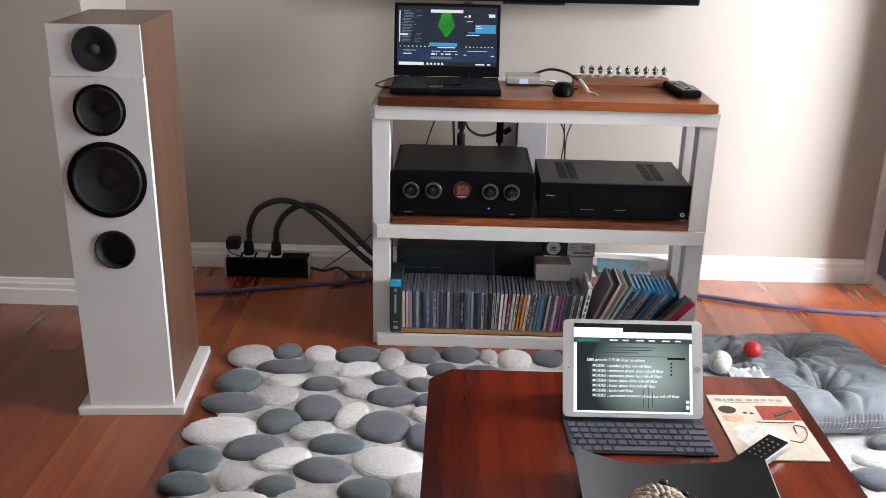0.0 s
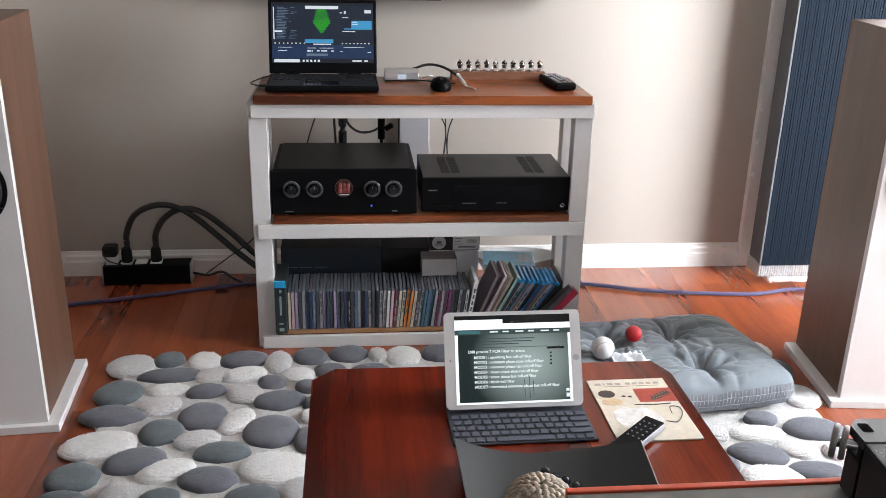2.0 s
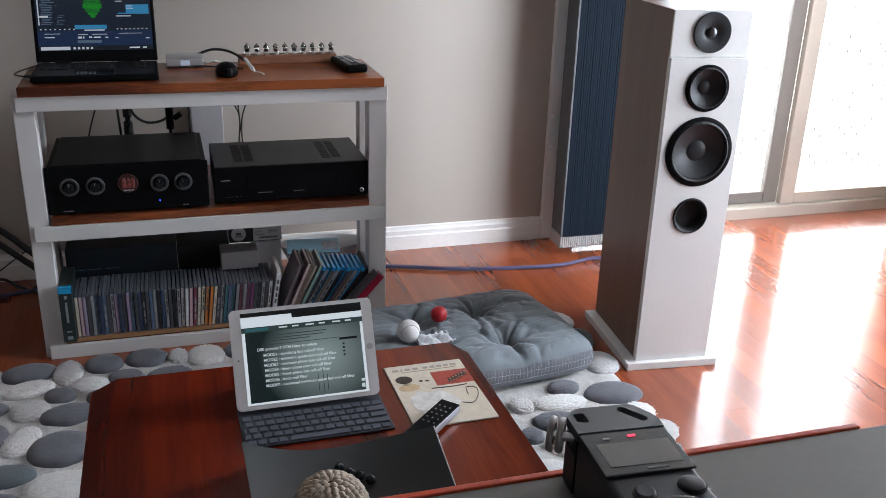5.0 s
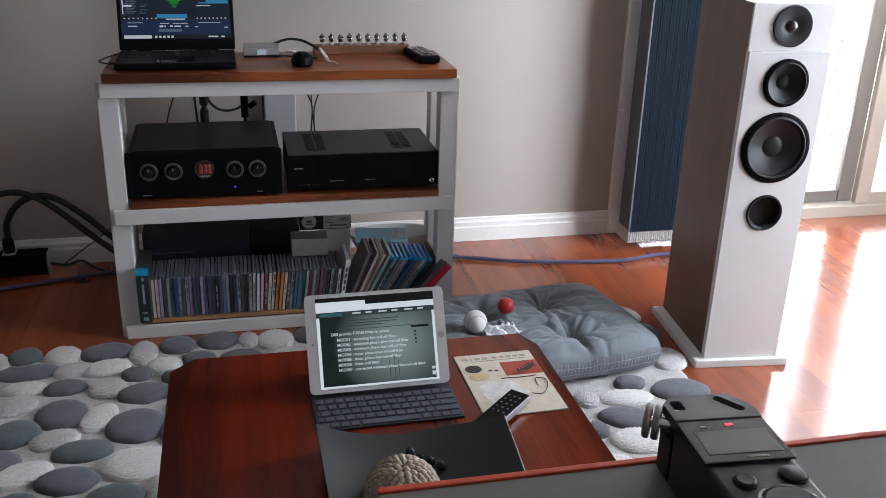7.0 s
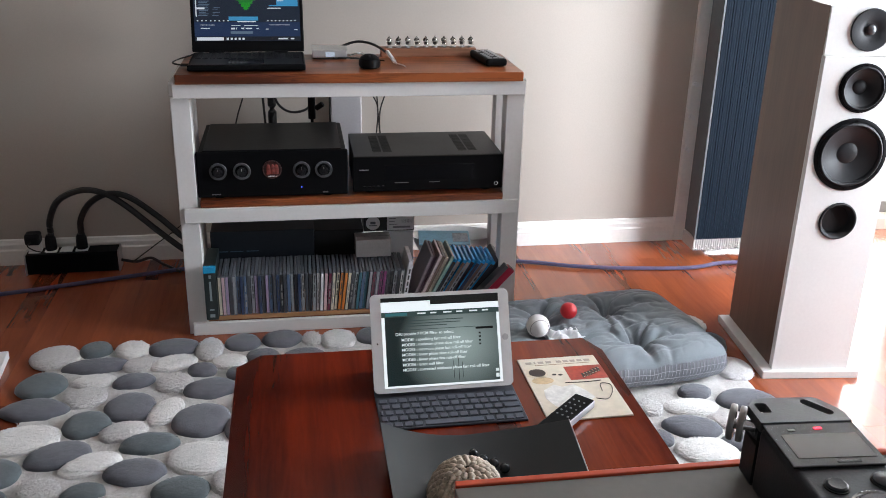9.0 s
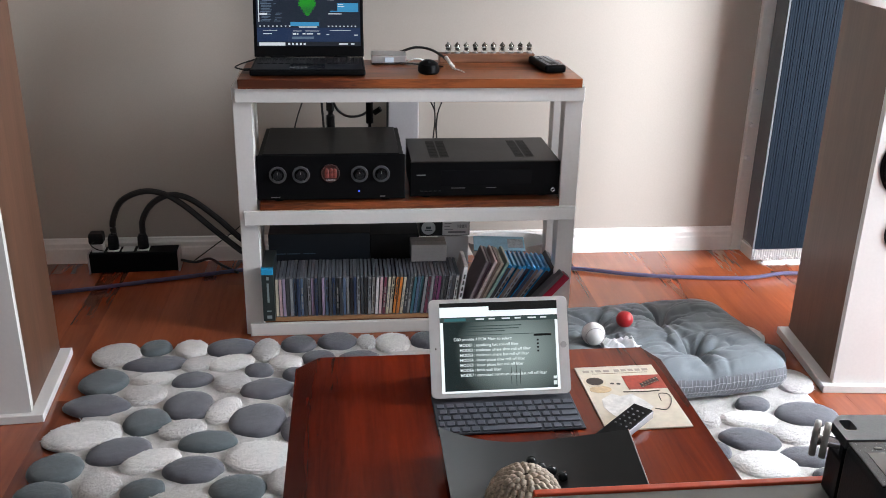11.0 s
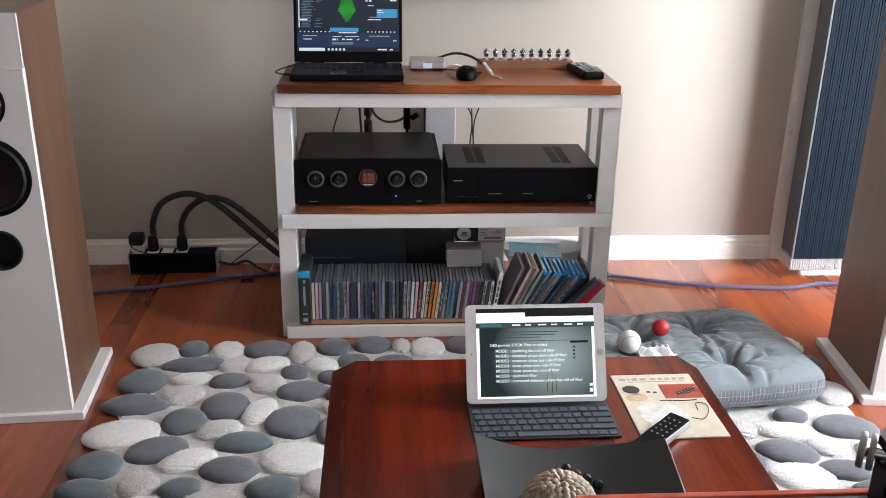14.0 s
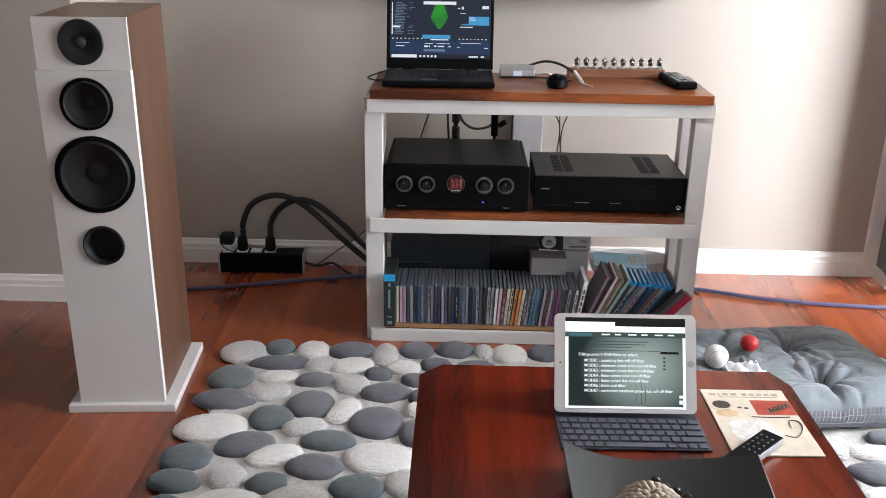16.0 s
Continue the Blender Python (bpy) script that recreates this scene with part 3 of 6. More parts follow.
for cx in (-0.145, -0.115, 0.105, 0.135):
    for k in range(11):
        share("vent", vent_me, rec, Matrix.Translation((cx, 0.055 + k * 0.017, 0.1086)))
for x in (-0.17, 0.17):
    for y in (0.035, 0.24):
        part("foot", lathe(B(), [(0, 0), (0.015, 0), (0.017, 0.0098), (0, 0.0098)], Matrix.Translation((x, y, 0)), 20), RUBBER, rec)
part("headphone_socket", lathe(B(), [(0.0062, 0), (0.0062, 0.0016), (0.0038, 0.0018), (0.0035, 0.0)], at_face(0.196, 0.024), 20), CHROME, rec, "chrome headphone socket")
bm = B()
bars(bm, [(-0.2, -0.174, 0.071, 0.074), (-0.1, -0.06, 0.032, 0.034), (0.0, 0.03, 0.032, 0.034)], -0.0014)
part("lettering", bm, mat("pale_print", (0.2, 0.2, 0.2), 0.5), rec, "small pale print")
for k in range(5):
    part("button", box(B(), -0.19 + k * 0.013, -0.181 + k * 0.013, -0.0022, -0.0002, 0.022, 0.026, 0.0008, 1), BLACK_GLOSS, rec)

# ---- laptop ----
lap = thing("laptop", pose(-0.02, 2.565, 0.763, 0, 0, 0.5), "open black laptop showing a music player with a green spectrum", "laptop")
part("base", box(B(), -0.155, 0.155, 0.0, 0.205, 0.002, 0.018, 0.004, 3), BLACK, lap)
part("keyboard_deck", box(B(), -0.148, 0.148, 0.006, 0.19, 0.0182, 0.0188), mat("dark_key_deck", (0.008, 0.008, 0.009), 0.4, var=0.2, spec=0.2), lap)
KEY = mat("black_keys", (0.008, 0.008, 0.009), 0.4, spec=0.25)
key_me = mesh_of("key", box(B(), -0.0075, 0.0075, -0.007, 0.007, 0, 0.0018, 0.0008, 1), KEY)
for r in range(5):
    for c in range(15):
        share("key", key_me, lap, Matrix.Translation((-0.133 + c * 0.019, 0.1 + r * 0.0185, 0.019)))
part("touchpad", box(B(), -0.05, 0.045, 0.018, 0.078, 0.0189, 0.0193, 0.0001, 1), BLACK_GLOSS, lap, "smooth touchpad")
lid = part("lid", box(B(), -0.157, 0.157, -0.004, 0.004, 0.0, 0.213, 0.003), BLACK, lap, "black screen lid", m=pose(0, 0.206, 0.0185, -15))
UI = {"navy": glow("screen_navy", (0.007, 0.017, 0.038), 0.85), "mid": glow("screen_blue", (0.008, 0.03, 0.095), 0.9), "bright": glow("screen_sky", (0.05, 0.33, 0.62), 0.95),
      "green": glow("screen_green", (0.015, 0.42, 0.01), 0.9), "white": glow("screen_white", (0.8, 0.85, 0.9), 0.95), "grey": glow("screen_grey", (0.22, 0.32, 0.45), 0.55),
      "dark": glow("screen_black", (0.008, 0.012, 0.022), 0.7)}
part("screen", box(B(), -0.148, 0.148, -0.0048, -0.0041, 0.03, 0.203), UI["navy"], lid, "glowing dark blue screen")
FRONT = -0.0049


def ui(name, rows, key, parent, y=FRONT, label=""):
    ob = part(name, bars(B(), rows, y, 0.0003), UI[key], parent, label, flat=True)
    tagged(ob, kind="stuff" if len(rows) > 1 else "")


ui("title_bar", [(-0.147, 0.147, 0.196, 0.2025)], "dark", lid)
ui("search_field", [(-0.05, 0.046, 0.185, 0.194)], "white", lid)
ui("task_bar", [(-0.147, 0.147, 0.031, 0.041)], "dark", lid)
ui("task_search", [(-0.142, -0.068, 0.0315, 0.0405)], "white", lid, FRONT - 0.0004)
random.seed(3)
rows = []
for z in np.arange(0.1, 0.19, 0.0044):
    x = -0.136 + random.choice((0, 0.003, 0.006))
    rows.append((x, x + random.uniform(0.014, 0.034), z, z + 0.0019))
    if random.random() < 0.25:
        rows.append((x + 0.038, x + 0.038 + random.uniform(0.004, 0.02), z, z + 0.0016))
ui("track_list", rows, "grey", lid)
ui("scroll_bar", [(-0.1425, -0.1395, 0.098, 0.19)], "white", lid)
ui("selected_track", [(-0.139, -0.117, 0.118, 0.123)], "white", lid, FRONT - 0.0004)
rows = []
for i in range(23):
    z = 0.116 + i * 0.003
    f = i / 22
    half = (0.004 + 0.0215 * f / 0.45 if f < 0.45 else 0.0255 - 0.012 * (f - 0.45) / 0.55) + 0.0022 * math.sin(i * 2.3)
    rows.append((-0.003 - half, -0.003 + half, z, z + 0.0019))
ui("spectrum", rows, "green", lid, label="bright green spectrum bars")
ui("album_panel", [(0.062, 0.143, 0.127, 0.152)], "bright", lid)
ui("album_cover", [(0.056, 0.083, 0.13, 0.153)], "navy", lid, FRONT - 0.0004)
ui("album_lines", [(0.085, 0.1, 0.147, 0.149), (0.085, 0.103, 0.141, 0.143), (0.057, 0.095, 0.12, 0.1225), (0.057, 0.075, 0.16, 0.162), (0.062, 0.068, 0.172, 0.18), (0.122, 0.141, 0.174, 0.183), (0.05, 0.058, 0.173, 0.176)], "white", lid, FRONT - 0.0004)
ui("player_strip", [(-0.052, 0.03, 0.087, 0.098)], "bright", lid)
ui("player_band", [(-0.147, 0.147, 0.043, 0.082)], "mid", lid)
ui("player_text", [(-0.028, 0.024, 0.0825, 0.0855), (-0.046, -0.036, 0.062, 0.067), (-0.033, -0.03, 0.062, 0.067), (-0.018, -0.01, 0.063, 0.067), (-0.006, 0.012, 0.063, 0.0665), (0.024, 0.032, 0.063, 0.066), (-0.045, -0.02, 0.072, 0.0735), (-0.01, 0.03, 0.072, 0.0735), (-0.13, -0.09, 0.074, 0.0752), (0.06, 0.12, 0.074, 0.0752), (-0.13, -0.105, 0.064, 0.0665), (0.05, 0.058, 0.062, 0.064), (0.13, 0.14, 0.06, 0.0625)], "white", lid, FRONT - 0.0004)
ui("seek_bar", [(-0.048, 0.014, 0.05, 0.057)], "grey", lid, FRONT - 0.0004)
ui("icons", [(-0.14 + k * 0.012, -0.136 + k * 0.012, 0.085, 0.088) for k in range(8)] + [(0.055 + k * 0.011, 0.059 + k * 0.011, 0.085, 0.088) for k in range(8)] + [(-0.06 + k * 0.011, -0.054 + k * 0.011, 0.033, 0.039) for k in range(5)] + [(0.085, 0.112, 0.034, 0.038), (0.12, 0.13, 0.034, 0.038)], "white", lid, FRONT - 0.0004)
for x in (-0.09, 0.09):
    part("hinge", rod(B(), (x - 0.02, 0.203, 0.0175), (x + 0.02, 0.203, 0.0175), 0.005, 12), BLACK, lap)
bm = B()
tube(bm, [(-0.19, 2.64, 0.768), (-0.21, 2.65, 0.769), (-0.225, 2.69, 0.768), (-0.2, 2.78, 0.766), (-0.15, 2.84, 0.765), (-0.12, 2.87, 0.7)], 0.0022, 8)
box(bm, -0.198, -0.172, 2.635, 2.645, 0.7655, 0.7725, 0.001)
solid("laptop_cable", bm, CABLE, "thin black cable plugged into the laptop", "cable")

# ---- small things on the stand ----
dac = thing("audio_converter", pose(0.207, 2.752, 0.763, 0, 0, -1), "small silver audio box on the wooden top", "audio box")
part("case", box(B(), -0.051, 0.051, 0, 0.095, 0.002, 0.025, 0.003), SILVER, dac)
part("front_socket", box(B(), -0.012, 0.014, -0.0012, -0.0002, 0.006, 0.02, 0.0006, 1), glow("white_led_panel", (0.75, 0.85, 1.0), 0.7), dac, "bright socket")
part("base_plate", box(B(), -0.049, 0.049, 0.002, 0.093, 0, 0.0018), BLACK, dac)
bm = B()
tube(bm, [(0.24, 2.84, 0.783), (0.29, 2.83, 0.8), (0.335, 2.8, 0.797), (0.37, 2.74, 0.782), (0.385, 2.69, 0.768)], 0.0038, 10)
solid("black_lead", bm, CABLE, "arched black signal lead", "cable")
bm = B()
rod(bm, (0.372, 2.735, 0.786), (0.386, 2.67, 0.769), 0.0055, 12)
rod(bm, (0.3865, 2.669, 0.7685), (0.39, 2.65, 0.767), 0.003, 10)
solid("white_plug", bm, WHITE_PLASTIC, "slim white plug lying on the wooden top", "plug")
bm = B()
tube(bm, [(0.39, 2.66, 0.766), (0.405, 2.635, 0.7655), (0.41, 2.61, 0.7655)], 0.002, 8)
solid("white_lead", bm, WHITE_PLASTIC, "short pale lead beside the plug", "cable")
bm = B()
tube(bm, [(0.26, 2.77, 0.768), (0.29, 2.75, 0.78), (0.31, 2.77, 0.772), (0.345, 2.75, 0.768)], 0.002, 8)
solid("white_lead", bm, WHITE_PLASTIC, "thin pale lead curled on the wooden top", "cable")
bm = B()
tube(bm, [(0.16, 2.745, 0.766), (0.2, 2.735, 0.768), (0.24, 2.745, 0.768), (0.3, 2.735, 0.766), (0.36, 2.7, 0.766)], 0.0022, 8)
solid("thin_lead", bm, CABLE, "thin black lead across the wooden top", "cable")
bm = B()
lathe(bm, [(0, 0), (0.9, 0), (1, 0.15), (1, 0.4), (0.86, 0.72), (0.5, 0.93), (0, 1)], Matrix.Translation((0.312, 2.63, 0.763)) @ Matrix.Diagonal((0.03, 0.05, 0.034, 1)), 32)
mouse = solid("computer_mouse", bm, BLACK, "black computer mouse on the wooden top", "mouse")
part("scroll_wheel", rod(B(), (-0.0035, -0.022, 0.032), (0.0035, -0.022, 0.032), 0.006, 16), RUBBER, mouse).matrix_world = Matrix.Translation((0.312, 2.63, 0.763))

plank = thing("valve_display", pose(0.5, 2.8, 0.763, 0, 0, 1), "row of ten small glass valves on a wooden block", "valve rack")
part("block", box(B(), -0.142, 0.142, -0.02, 0.02, 0, 0.025, 0.0015), wood("cedar_block", (0.2, 0.085, 0.045), (0.36, 0.18, 0.1), 0.5, "x", 10), plank, "reddish wooden block")
GETTER = mat("silvered_getter", (0.3, 0.285, 0.26), 0.25, 0.9, var=0.2)
BASE_GREY = mat("grey_valve_base", (0.3, 0.29, 0.28), 0.4, var=0.1)
PLATE = mat("grey_anode_plates", (0.1, 0.095, 0.09), 0.5, 0.4, var=0.3, scale=60)
for k in range(10):
    x = -0.116 + k * 0.0272
    v = part("valve", lathe(B(), [(0.0082, 0.0302), (0.0088, 0.032), (0.0088, 0.044), (0.0075, 0.05), (0.003, 0.0535), (0.0012, 0.058), (0, 0.0585)], Matrix.Translation((x, 0, 0)), 20), TUBE_GLASS, plank, "clear glass valve")
    part("valve_base", lathe(B(), [(0, 0.0251), (0.0086, 0.0251), (0.0088, 0.0295), (0.0075, 0.03), (0, 0.03)], Matrix.Translation((x, 0, 0)), 16), BASE_GREY, v, "grey base")
    part("getter", lathe(B(), [(0.0084, 0.0445), (0.0072, 0.0495), (0.0028, 0.0528), (0.001, 0.0572), (0, 0.0575)], Matrix.Translation((x, 0, 0)), 20), GETTER, v, "silvered cap")
    part("anode", box(B(), x - 0.0036, x + 0.0036, -0.0028, 0.0028, 0.033, 0.042, 0.001, 1), PLATE, v)
    part("mica", lathe(B(), [(0, 0.0425), (0.0075, 0.0425), (0.0075, 0.0431), (0, 0.0431)], Matrix.Translation((x, 0, 0)), 14), WHITE_PLASTIC, v)

rc = thing("remote_control", pose(0.66, 2.69, 0.763, 0, 0, 6), "black remote control with pale buttons lying on the wooden top", "remote control")
part("body", box(B(), -0.031, 0.031, -0.085, 0.085, 0.001, 0.022, 0.007, 3), BLACK, rc)
pad = mesh_of("button", box(B(), -0.0065, 0.0065, -0.004, 0.004, 0, 0.0015, 0.001, 1), mat("pale_grey_buttons", (0.3, 0.3, 0.3), 0.5))
for r in range(8):
    for c in range(3):
        if (r, c) not in ((1, 1), (5, 0)):
            share("button", pad, rc, Matrix.Translation((-0.0165 + c * 0.0165, -0.068 + r * 0.018, 0.0222)))

# ---- leads behind the stand ----
def lead(points, r, label, material=CABLE, name="hanging_cable"):
    return solid(name, tube(B(), points, r, 8), material, label, "cable")


lead([(-0.03, 2.98, 0.74), (-0.05, 3.0, 0.63), (-0.09, 3.02, 0.5), (-0.12, 3.02, 0.3)], 0.0025, "thin black lead hanging behind the stand")
lead([(0.04, 3.06, 0.97), (0.03, 3.07, 0.7), (0.028, 3.07, 0.5), (0.03, 3.08, 0.3)], 0.014, "thick bundled black cable behind the stand")
lead([(0.0, 3.05, 0.72), (0.0, 3.06, 0.6), (0.005, 3.06, 0.5), (0.01, 3.07, 0.35)], 0.004, "black lead beside the bundled cable")
lead([(0.03, 3.05, 0.62), (0.05, 3.05, 0.565), (0.09, 3.05, 0.54), (0.14, 3.05, 0.55), (0.165, 3.05, 0.59), (0.19, 3.04, 0.68)], 0.0042, "black cable looped below the top")
lead([(0.215, 3.04, 0.72), (0.215, 3.05, 0.55), (0.214, 3.05, 0.42)], 0.0035, "straight black lead hanging behind the stand")
lead([(0.335, 3.0, 0.72), (0.345, 3.01, 0.62), (0.368, 3.01, 0.56), (0.362, 3.0, 0.47)], 0.0022, "thin dark lead hanging behind the amplifier")
lead([(0.355, 3.0, 0.72), (0.365, 3.0, 0.6), (0.37, 3.0, 0.52), (0.378, 2.99, 0.45)], 0.002, "thin dark lead hanging behind the amplifier")
lead([(0.405, 3.0, 0.72), (0.395, 3.0, 0.62), (0.375, 3.0, 0.55), (0.374, 3.0, 0.45)], 0.0022, "thin dark lead hanging behind the amplifier")
bm = B()
rod(bm, (0.155, 3.0, 0.53), (0.155, 3.0, 0.6), 0.012, 14)
rod(bm, (0.1685, 2.99, 0.565), (0.19, 2.985, 0.58), 0.009, 14)
rod(bm, (0.155, 3.0, 0.415), (0.155, 3.0, 0.5295), 0.005, 10)
solid("cable_clamp", bm, BLACK, "black cable connector standing behind the amplifier", "connector")

# ---- what lies on the bottom shelf ----
SHELF = 0.052
random.seed(21)
CASE = mat("clear_grey_case", (0.13, 0.142, 0.16), 0.25, var=0.2, coat=0.2, rand=1.2)
CASE_DARK = mat("grey_case_plastic", (0.11, 0.12, 0.14), 0.3, var=0.2)
case_me = mesh_of("case", box(B(), 0, 0.0089, 0.0005, 0.14, 0, 0.124, 0.0006, 1), CASE)
case_dark_me = mesh_of("case", box(B(), 0, 0.0089, 0.0005, 0.14, 0, 0.124, 0.0006, 1), CASE_DARK)
TONES = [("dark grey", (0.06, 0.065, 0.075)), ("slate blue", (0.1, 0.15, 0.24)), ("white", (0.62, 0.62, 0.62)), ("black", (0.015, 0.015, 0.018)), ("grey", (0.28, 0.29, 0.31)), ("lilac", (0.36, 0.28, 0.4)),
         ("pale pink", (0.6, 0.42, 0.44)), ("navy", (0.03, 0.05, 0.11)), ("teal", (0.05, 0.15, 0.19)), ("cream", (0.6, 0.54, 0.42)), ("orange", (0.6, 0.2, 0.04)), ("maroon", (0.16, 0.03, 0.06)), ("plum", (0.2, 0.05, 0.14))]
PAPER = [mat("spine_" + n.replace(" ", "_"), tuple(0.8 * v for v in c), 0.4, var=0.2, scale=90) for n, c in TONES]
PRINT = [mat("light_print", (0.25, 0.25, 0.25), 0.5), mat("dark_print", (0.05, 0.05, 0.05), 0.5)]
spine_me = [mesh_of("spine", box(B(), 0.0006, 0.0083, -0.0004, 0.0003, 0.003, 0.121), p) for p in PAPER]


def title_mesh(k, material):
    bm = B()
    random.seed(100 + k)
    z = random.uniform(0.02, 0.05)
    for _ in range(3):
        n = random.uniform(0.008, 0.024)
        box(bm, 0.0032, 0.0066, -0.0007, -0.00045, z, min(z + n, 0.118))
        z += n + 0.006
        if z > 0.105:
            break
    return mesh_of("title", bm, material)


title_me = [title_mesh(k, PRINT[k % 2]) for k in range(6)]


def disc_case(m, tone, dark, title):
    ob = new("disc_case", case_dark_me if dark else case_me)
    ob.matrix_world = m
    tagged(ob, "upright music disc in a plastic case with a " + TONES[tone][0] + " spine", "music disc", "music discs on the shelf")
    share("spine", spine_me[tone], ob, Matrix.Identity(4))
    if title is not None:
        share("title", title_me[title], ob, Matrix.Identity(4))


ORDER = "9 6 5 0 4 1 7 1 0 4 5 7 0 5 1 0 7 3 0 1 4 3 7 4 0 3 4 2 2 6 11 9 9 10 10 9 0 4 8 1 8 4 11 4 12 12 0 3 4 0 2"
random.seed(8)
x = -0.137
for k, tone in enumerate(int(v) for v in ORDER.split()):
    lean = min(7.0, max(0, (k - 24) * 0.7)) if k < 36 else 7.0
    disc_case(pose(x, 2.56 + random.uniform(-0.002, 0.004), SHELF, 0, lean, random.uniform(-0.4, 0.4)), tone, k % 3 == 1, random.choice((None, None, None, None, None, None, 0, 1, 2, 3, 4, 5)))
    x += 0.01035 if lean < 3 else 0.0104
END = x

bx = thing("disc_box_set", pose(-0.1728, 2.535, SHELF), "tall black film box set with a blue top band", "box set")
part("sleeve", box(B(), 0, 0.034, 0, 0.15, 0, 0.165, 0.001), mat("black_card", (0.015, 0.022, 0.022), 0.35, var=0.3, scale=40), bx)
part("top_band", box(B(), -0.0004, 0.0344, -0.0008, 0.012, 0.146, 0.1656, 0.001), mat("blue_plastic_band", (0.02, 0.3, 0.55), 0.25), bx, "blue band")
part("lettering", bars(B(), [(0.014, 0.02, 0.06, 0.12), (0.011, 0.024, 0.03, 0.034), (0.011, 0.025, 0.008, 0.018), (0.014, 0.021, 0.13, 0.14)], -0.0002, 0.0005), mat("silver_print", (0.25, 0.3, 0.3), 0.4), bx)

# tall slim cases leaning to one side
SLIM = [("white", (0.68, 0.68, 0.68)), ("grey-brown", (0.16, 0.13, 0.14)), ("dark plum", (0.09, 0.05, 0.07)), ("pale pink", (0.42, 0.34, 0.34)), ("brown", (0.14, 0.1, 0.08)), ("cream", (0.5, 0.46, 0.38)), ("green-grey", (0.22, 0.34, 0.3)),
        ("black", (0.03, 0.03, 0.035)), ("grey", (0.3, 0.3, 0.31)), ("brown", (0.12, 0.09, 0.07)), ("grey", (0.22, 0.22, 0.23)), ("black", (0.02, 0.02, 0.03)), ("navy", (0.02, 0.03, 0.06)), ("brown", (0.13, 0.09, 0.07)), ("grey", (0.3, 0.3, 0.3)), ("black", (0.02, 0.02, 0.025)), ("black", (0.015, 0.015, 0.02))]
BLUE_CASE = mat("blue_film_case", (0.025, 0.3, 0.66), 0.2, var=0.15, coat=0.3)
x = END + 0.004
for k, (tone, c) in enumerate(SLIM):
    blue = 7 <= k < 16
    lean = 9 if k == 0 else 21 + 0.95 * k
    hgt, dep, wd = (0.15, 0.125, 0.0125) if k == 0 else ((0.168, 0.12, 0.0107) if blue else (0.178 - 0.004 * (k % 3), 0.135, 0.0088))
    if k == 16:
        wd = 0.018
    ob = thing("slim_case", pose(x, 2.562 + 0.004 * (k % 3), SHELF + 0.0002, 0, lean, 0), ("film disc in a bright blue case with a " if blue else "slim leaning case with a ") + tone + " spine", "film disc", "slim cases leaning on the shelf")
    part("case", box(B(), 0, wd, 0.0006, dep, 0, hgt, 0.001, 1), BLUE_CASE if blue else mat("slim_cover", c, 0.4, var=0.25, scale=30), ob)
    part("spine", box(B(), 0.0004, wd - 0.0004, -0.0002, 0.0004, 0.002, hgt - (0.01 if blue else 0.002)), mat("slim_spine", c, 0.35, var=0.3, scale=60), ob)
    if k in (0, 8, 10, 14):
        part("title", bars(B(), [(wd * 0.3, wd * 0.7, 0.05 + 0.02 * j, 0.064 + 0.02 * j) for j in range(4)], -0.0003, 0.0004), PRINT[1], ob)
    x += wd / math.cos(radians(lean)) * (0.985 if k else 1.9)
rb = thing("red_book", pose(0.603, 2.53, SHELF + 0.004, 0, 42, 0), "red hardback book leaning against the post", "book")
part("cover", box(B(), 0.001, 0.0225, 0.0, 0.12, 0, 0.168, 0.002), mat("red_cloth_cover", (0.34, 0.008, 0.035), 0.4, var=0.15, fine=400, bump=0.1), rb)
part("page_block", box(B(), 0.003, 0.0205, 0.003, 0.117, 0.1682, 0.1695), mat("page_edges", (0.2, 0.2, 0.19), 0.8, var=0.3, stretch=(40, 1, 1)), rb)
part("title", bars(B(), [(0.009, 0.015, 0.05, 0.075)], -0.0002, 0.0004), PRINT[0], rb)
part("front_cover", box(B(), -0.012, 0.0008, 0.002, 0.118, 0, 0.166, 0.001), mat("dark_grey_cover", (0.075, 0.075, 0.08), 0.4, var=0.2), rb, "dark grey cover face")

DARKBOX = mat("dark_blue_carton", (0.005, 0.009, 0.015), 0.5, var=0.2, scale=15)
dk = thing("dark_carton", pose(-0.165, 2.725, SHELF), "large dark blue carton with a faint line of print", "carton")
part("carton_body", box(B(), 0, 0.31, 0, 0.2, 0, 0.2, 0.002), DARKBOX, dk)
part("lettering", bars(B(), [(0.02, 0.05, 0.134, 0.137), (0.056, 0.095, 0.134, 0.1365), (0.105, 0.142, 0.134, 0.1365)], -0.0002, 0.0005), mat("blue_print", (0.06, 0.11, 0.16), 0.5), dk)
bm = B()
box(bm, 0.1455, 0.2975, 2.735, 2.92, SHELF, 0.242, 0.003)
solid("black_carton", bm, mat("black_carton_card", (0.004, 0.004, 0.0045), 0.6, var=0.2), "black carton beside the dark blue one", "carton")
cb = thing("small_grey_box", pose(0.268, 2.66, 0.1785), "small grey cardboard box on top of the discs", "box")
part("carton_body", box(B(), 0, 0.108, 0, 0.07, 0, 0.055, 0.0015), mat("grey_cardboard", (0.3, 0.28, 0.27), 0.75, var=0.1, scale=20, bump=0.1), cb)
part("flap_seam", box(B(), 0.002, 0.106, 0.0335, 0.0345, 0.0551, 0.0555), mat("seam_shadow", (0.16, 0.15, 0.145), 0.8), cb)
wb = thing("white_carton", pose(0.37, 2.745, SHELF), "white carton with a printed label and barcode", "carton")
part("carton_body", box(B(), 0, 0.085, 0, 0.13, 0, 0.175, 0.002), mat("white_card", (0.62, 0.62, 0.63), 0.6, var=0.05), wb)
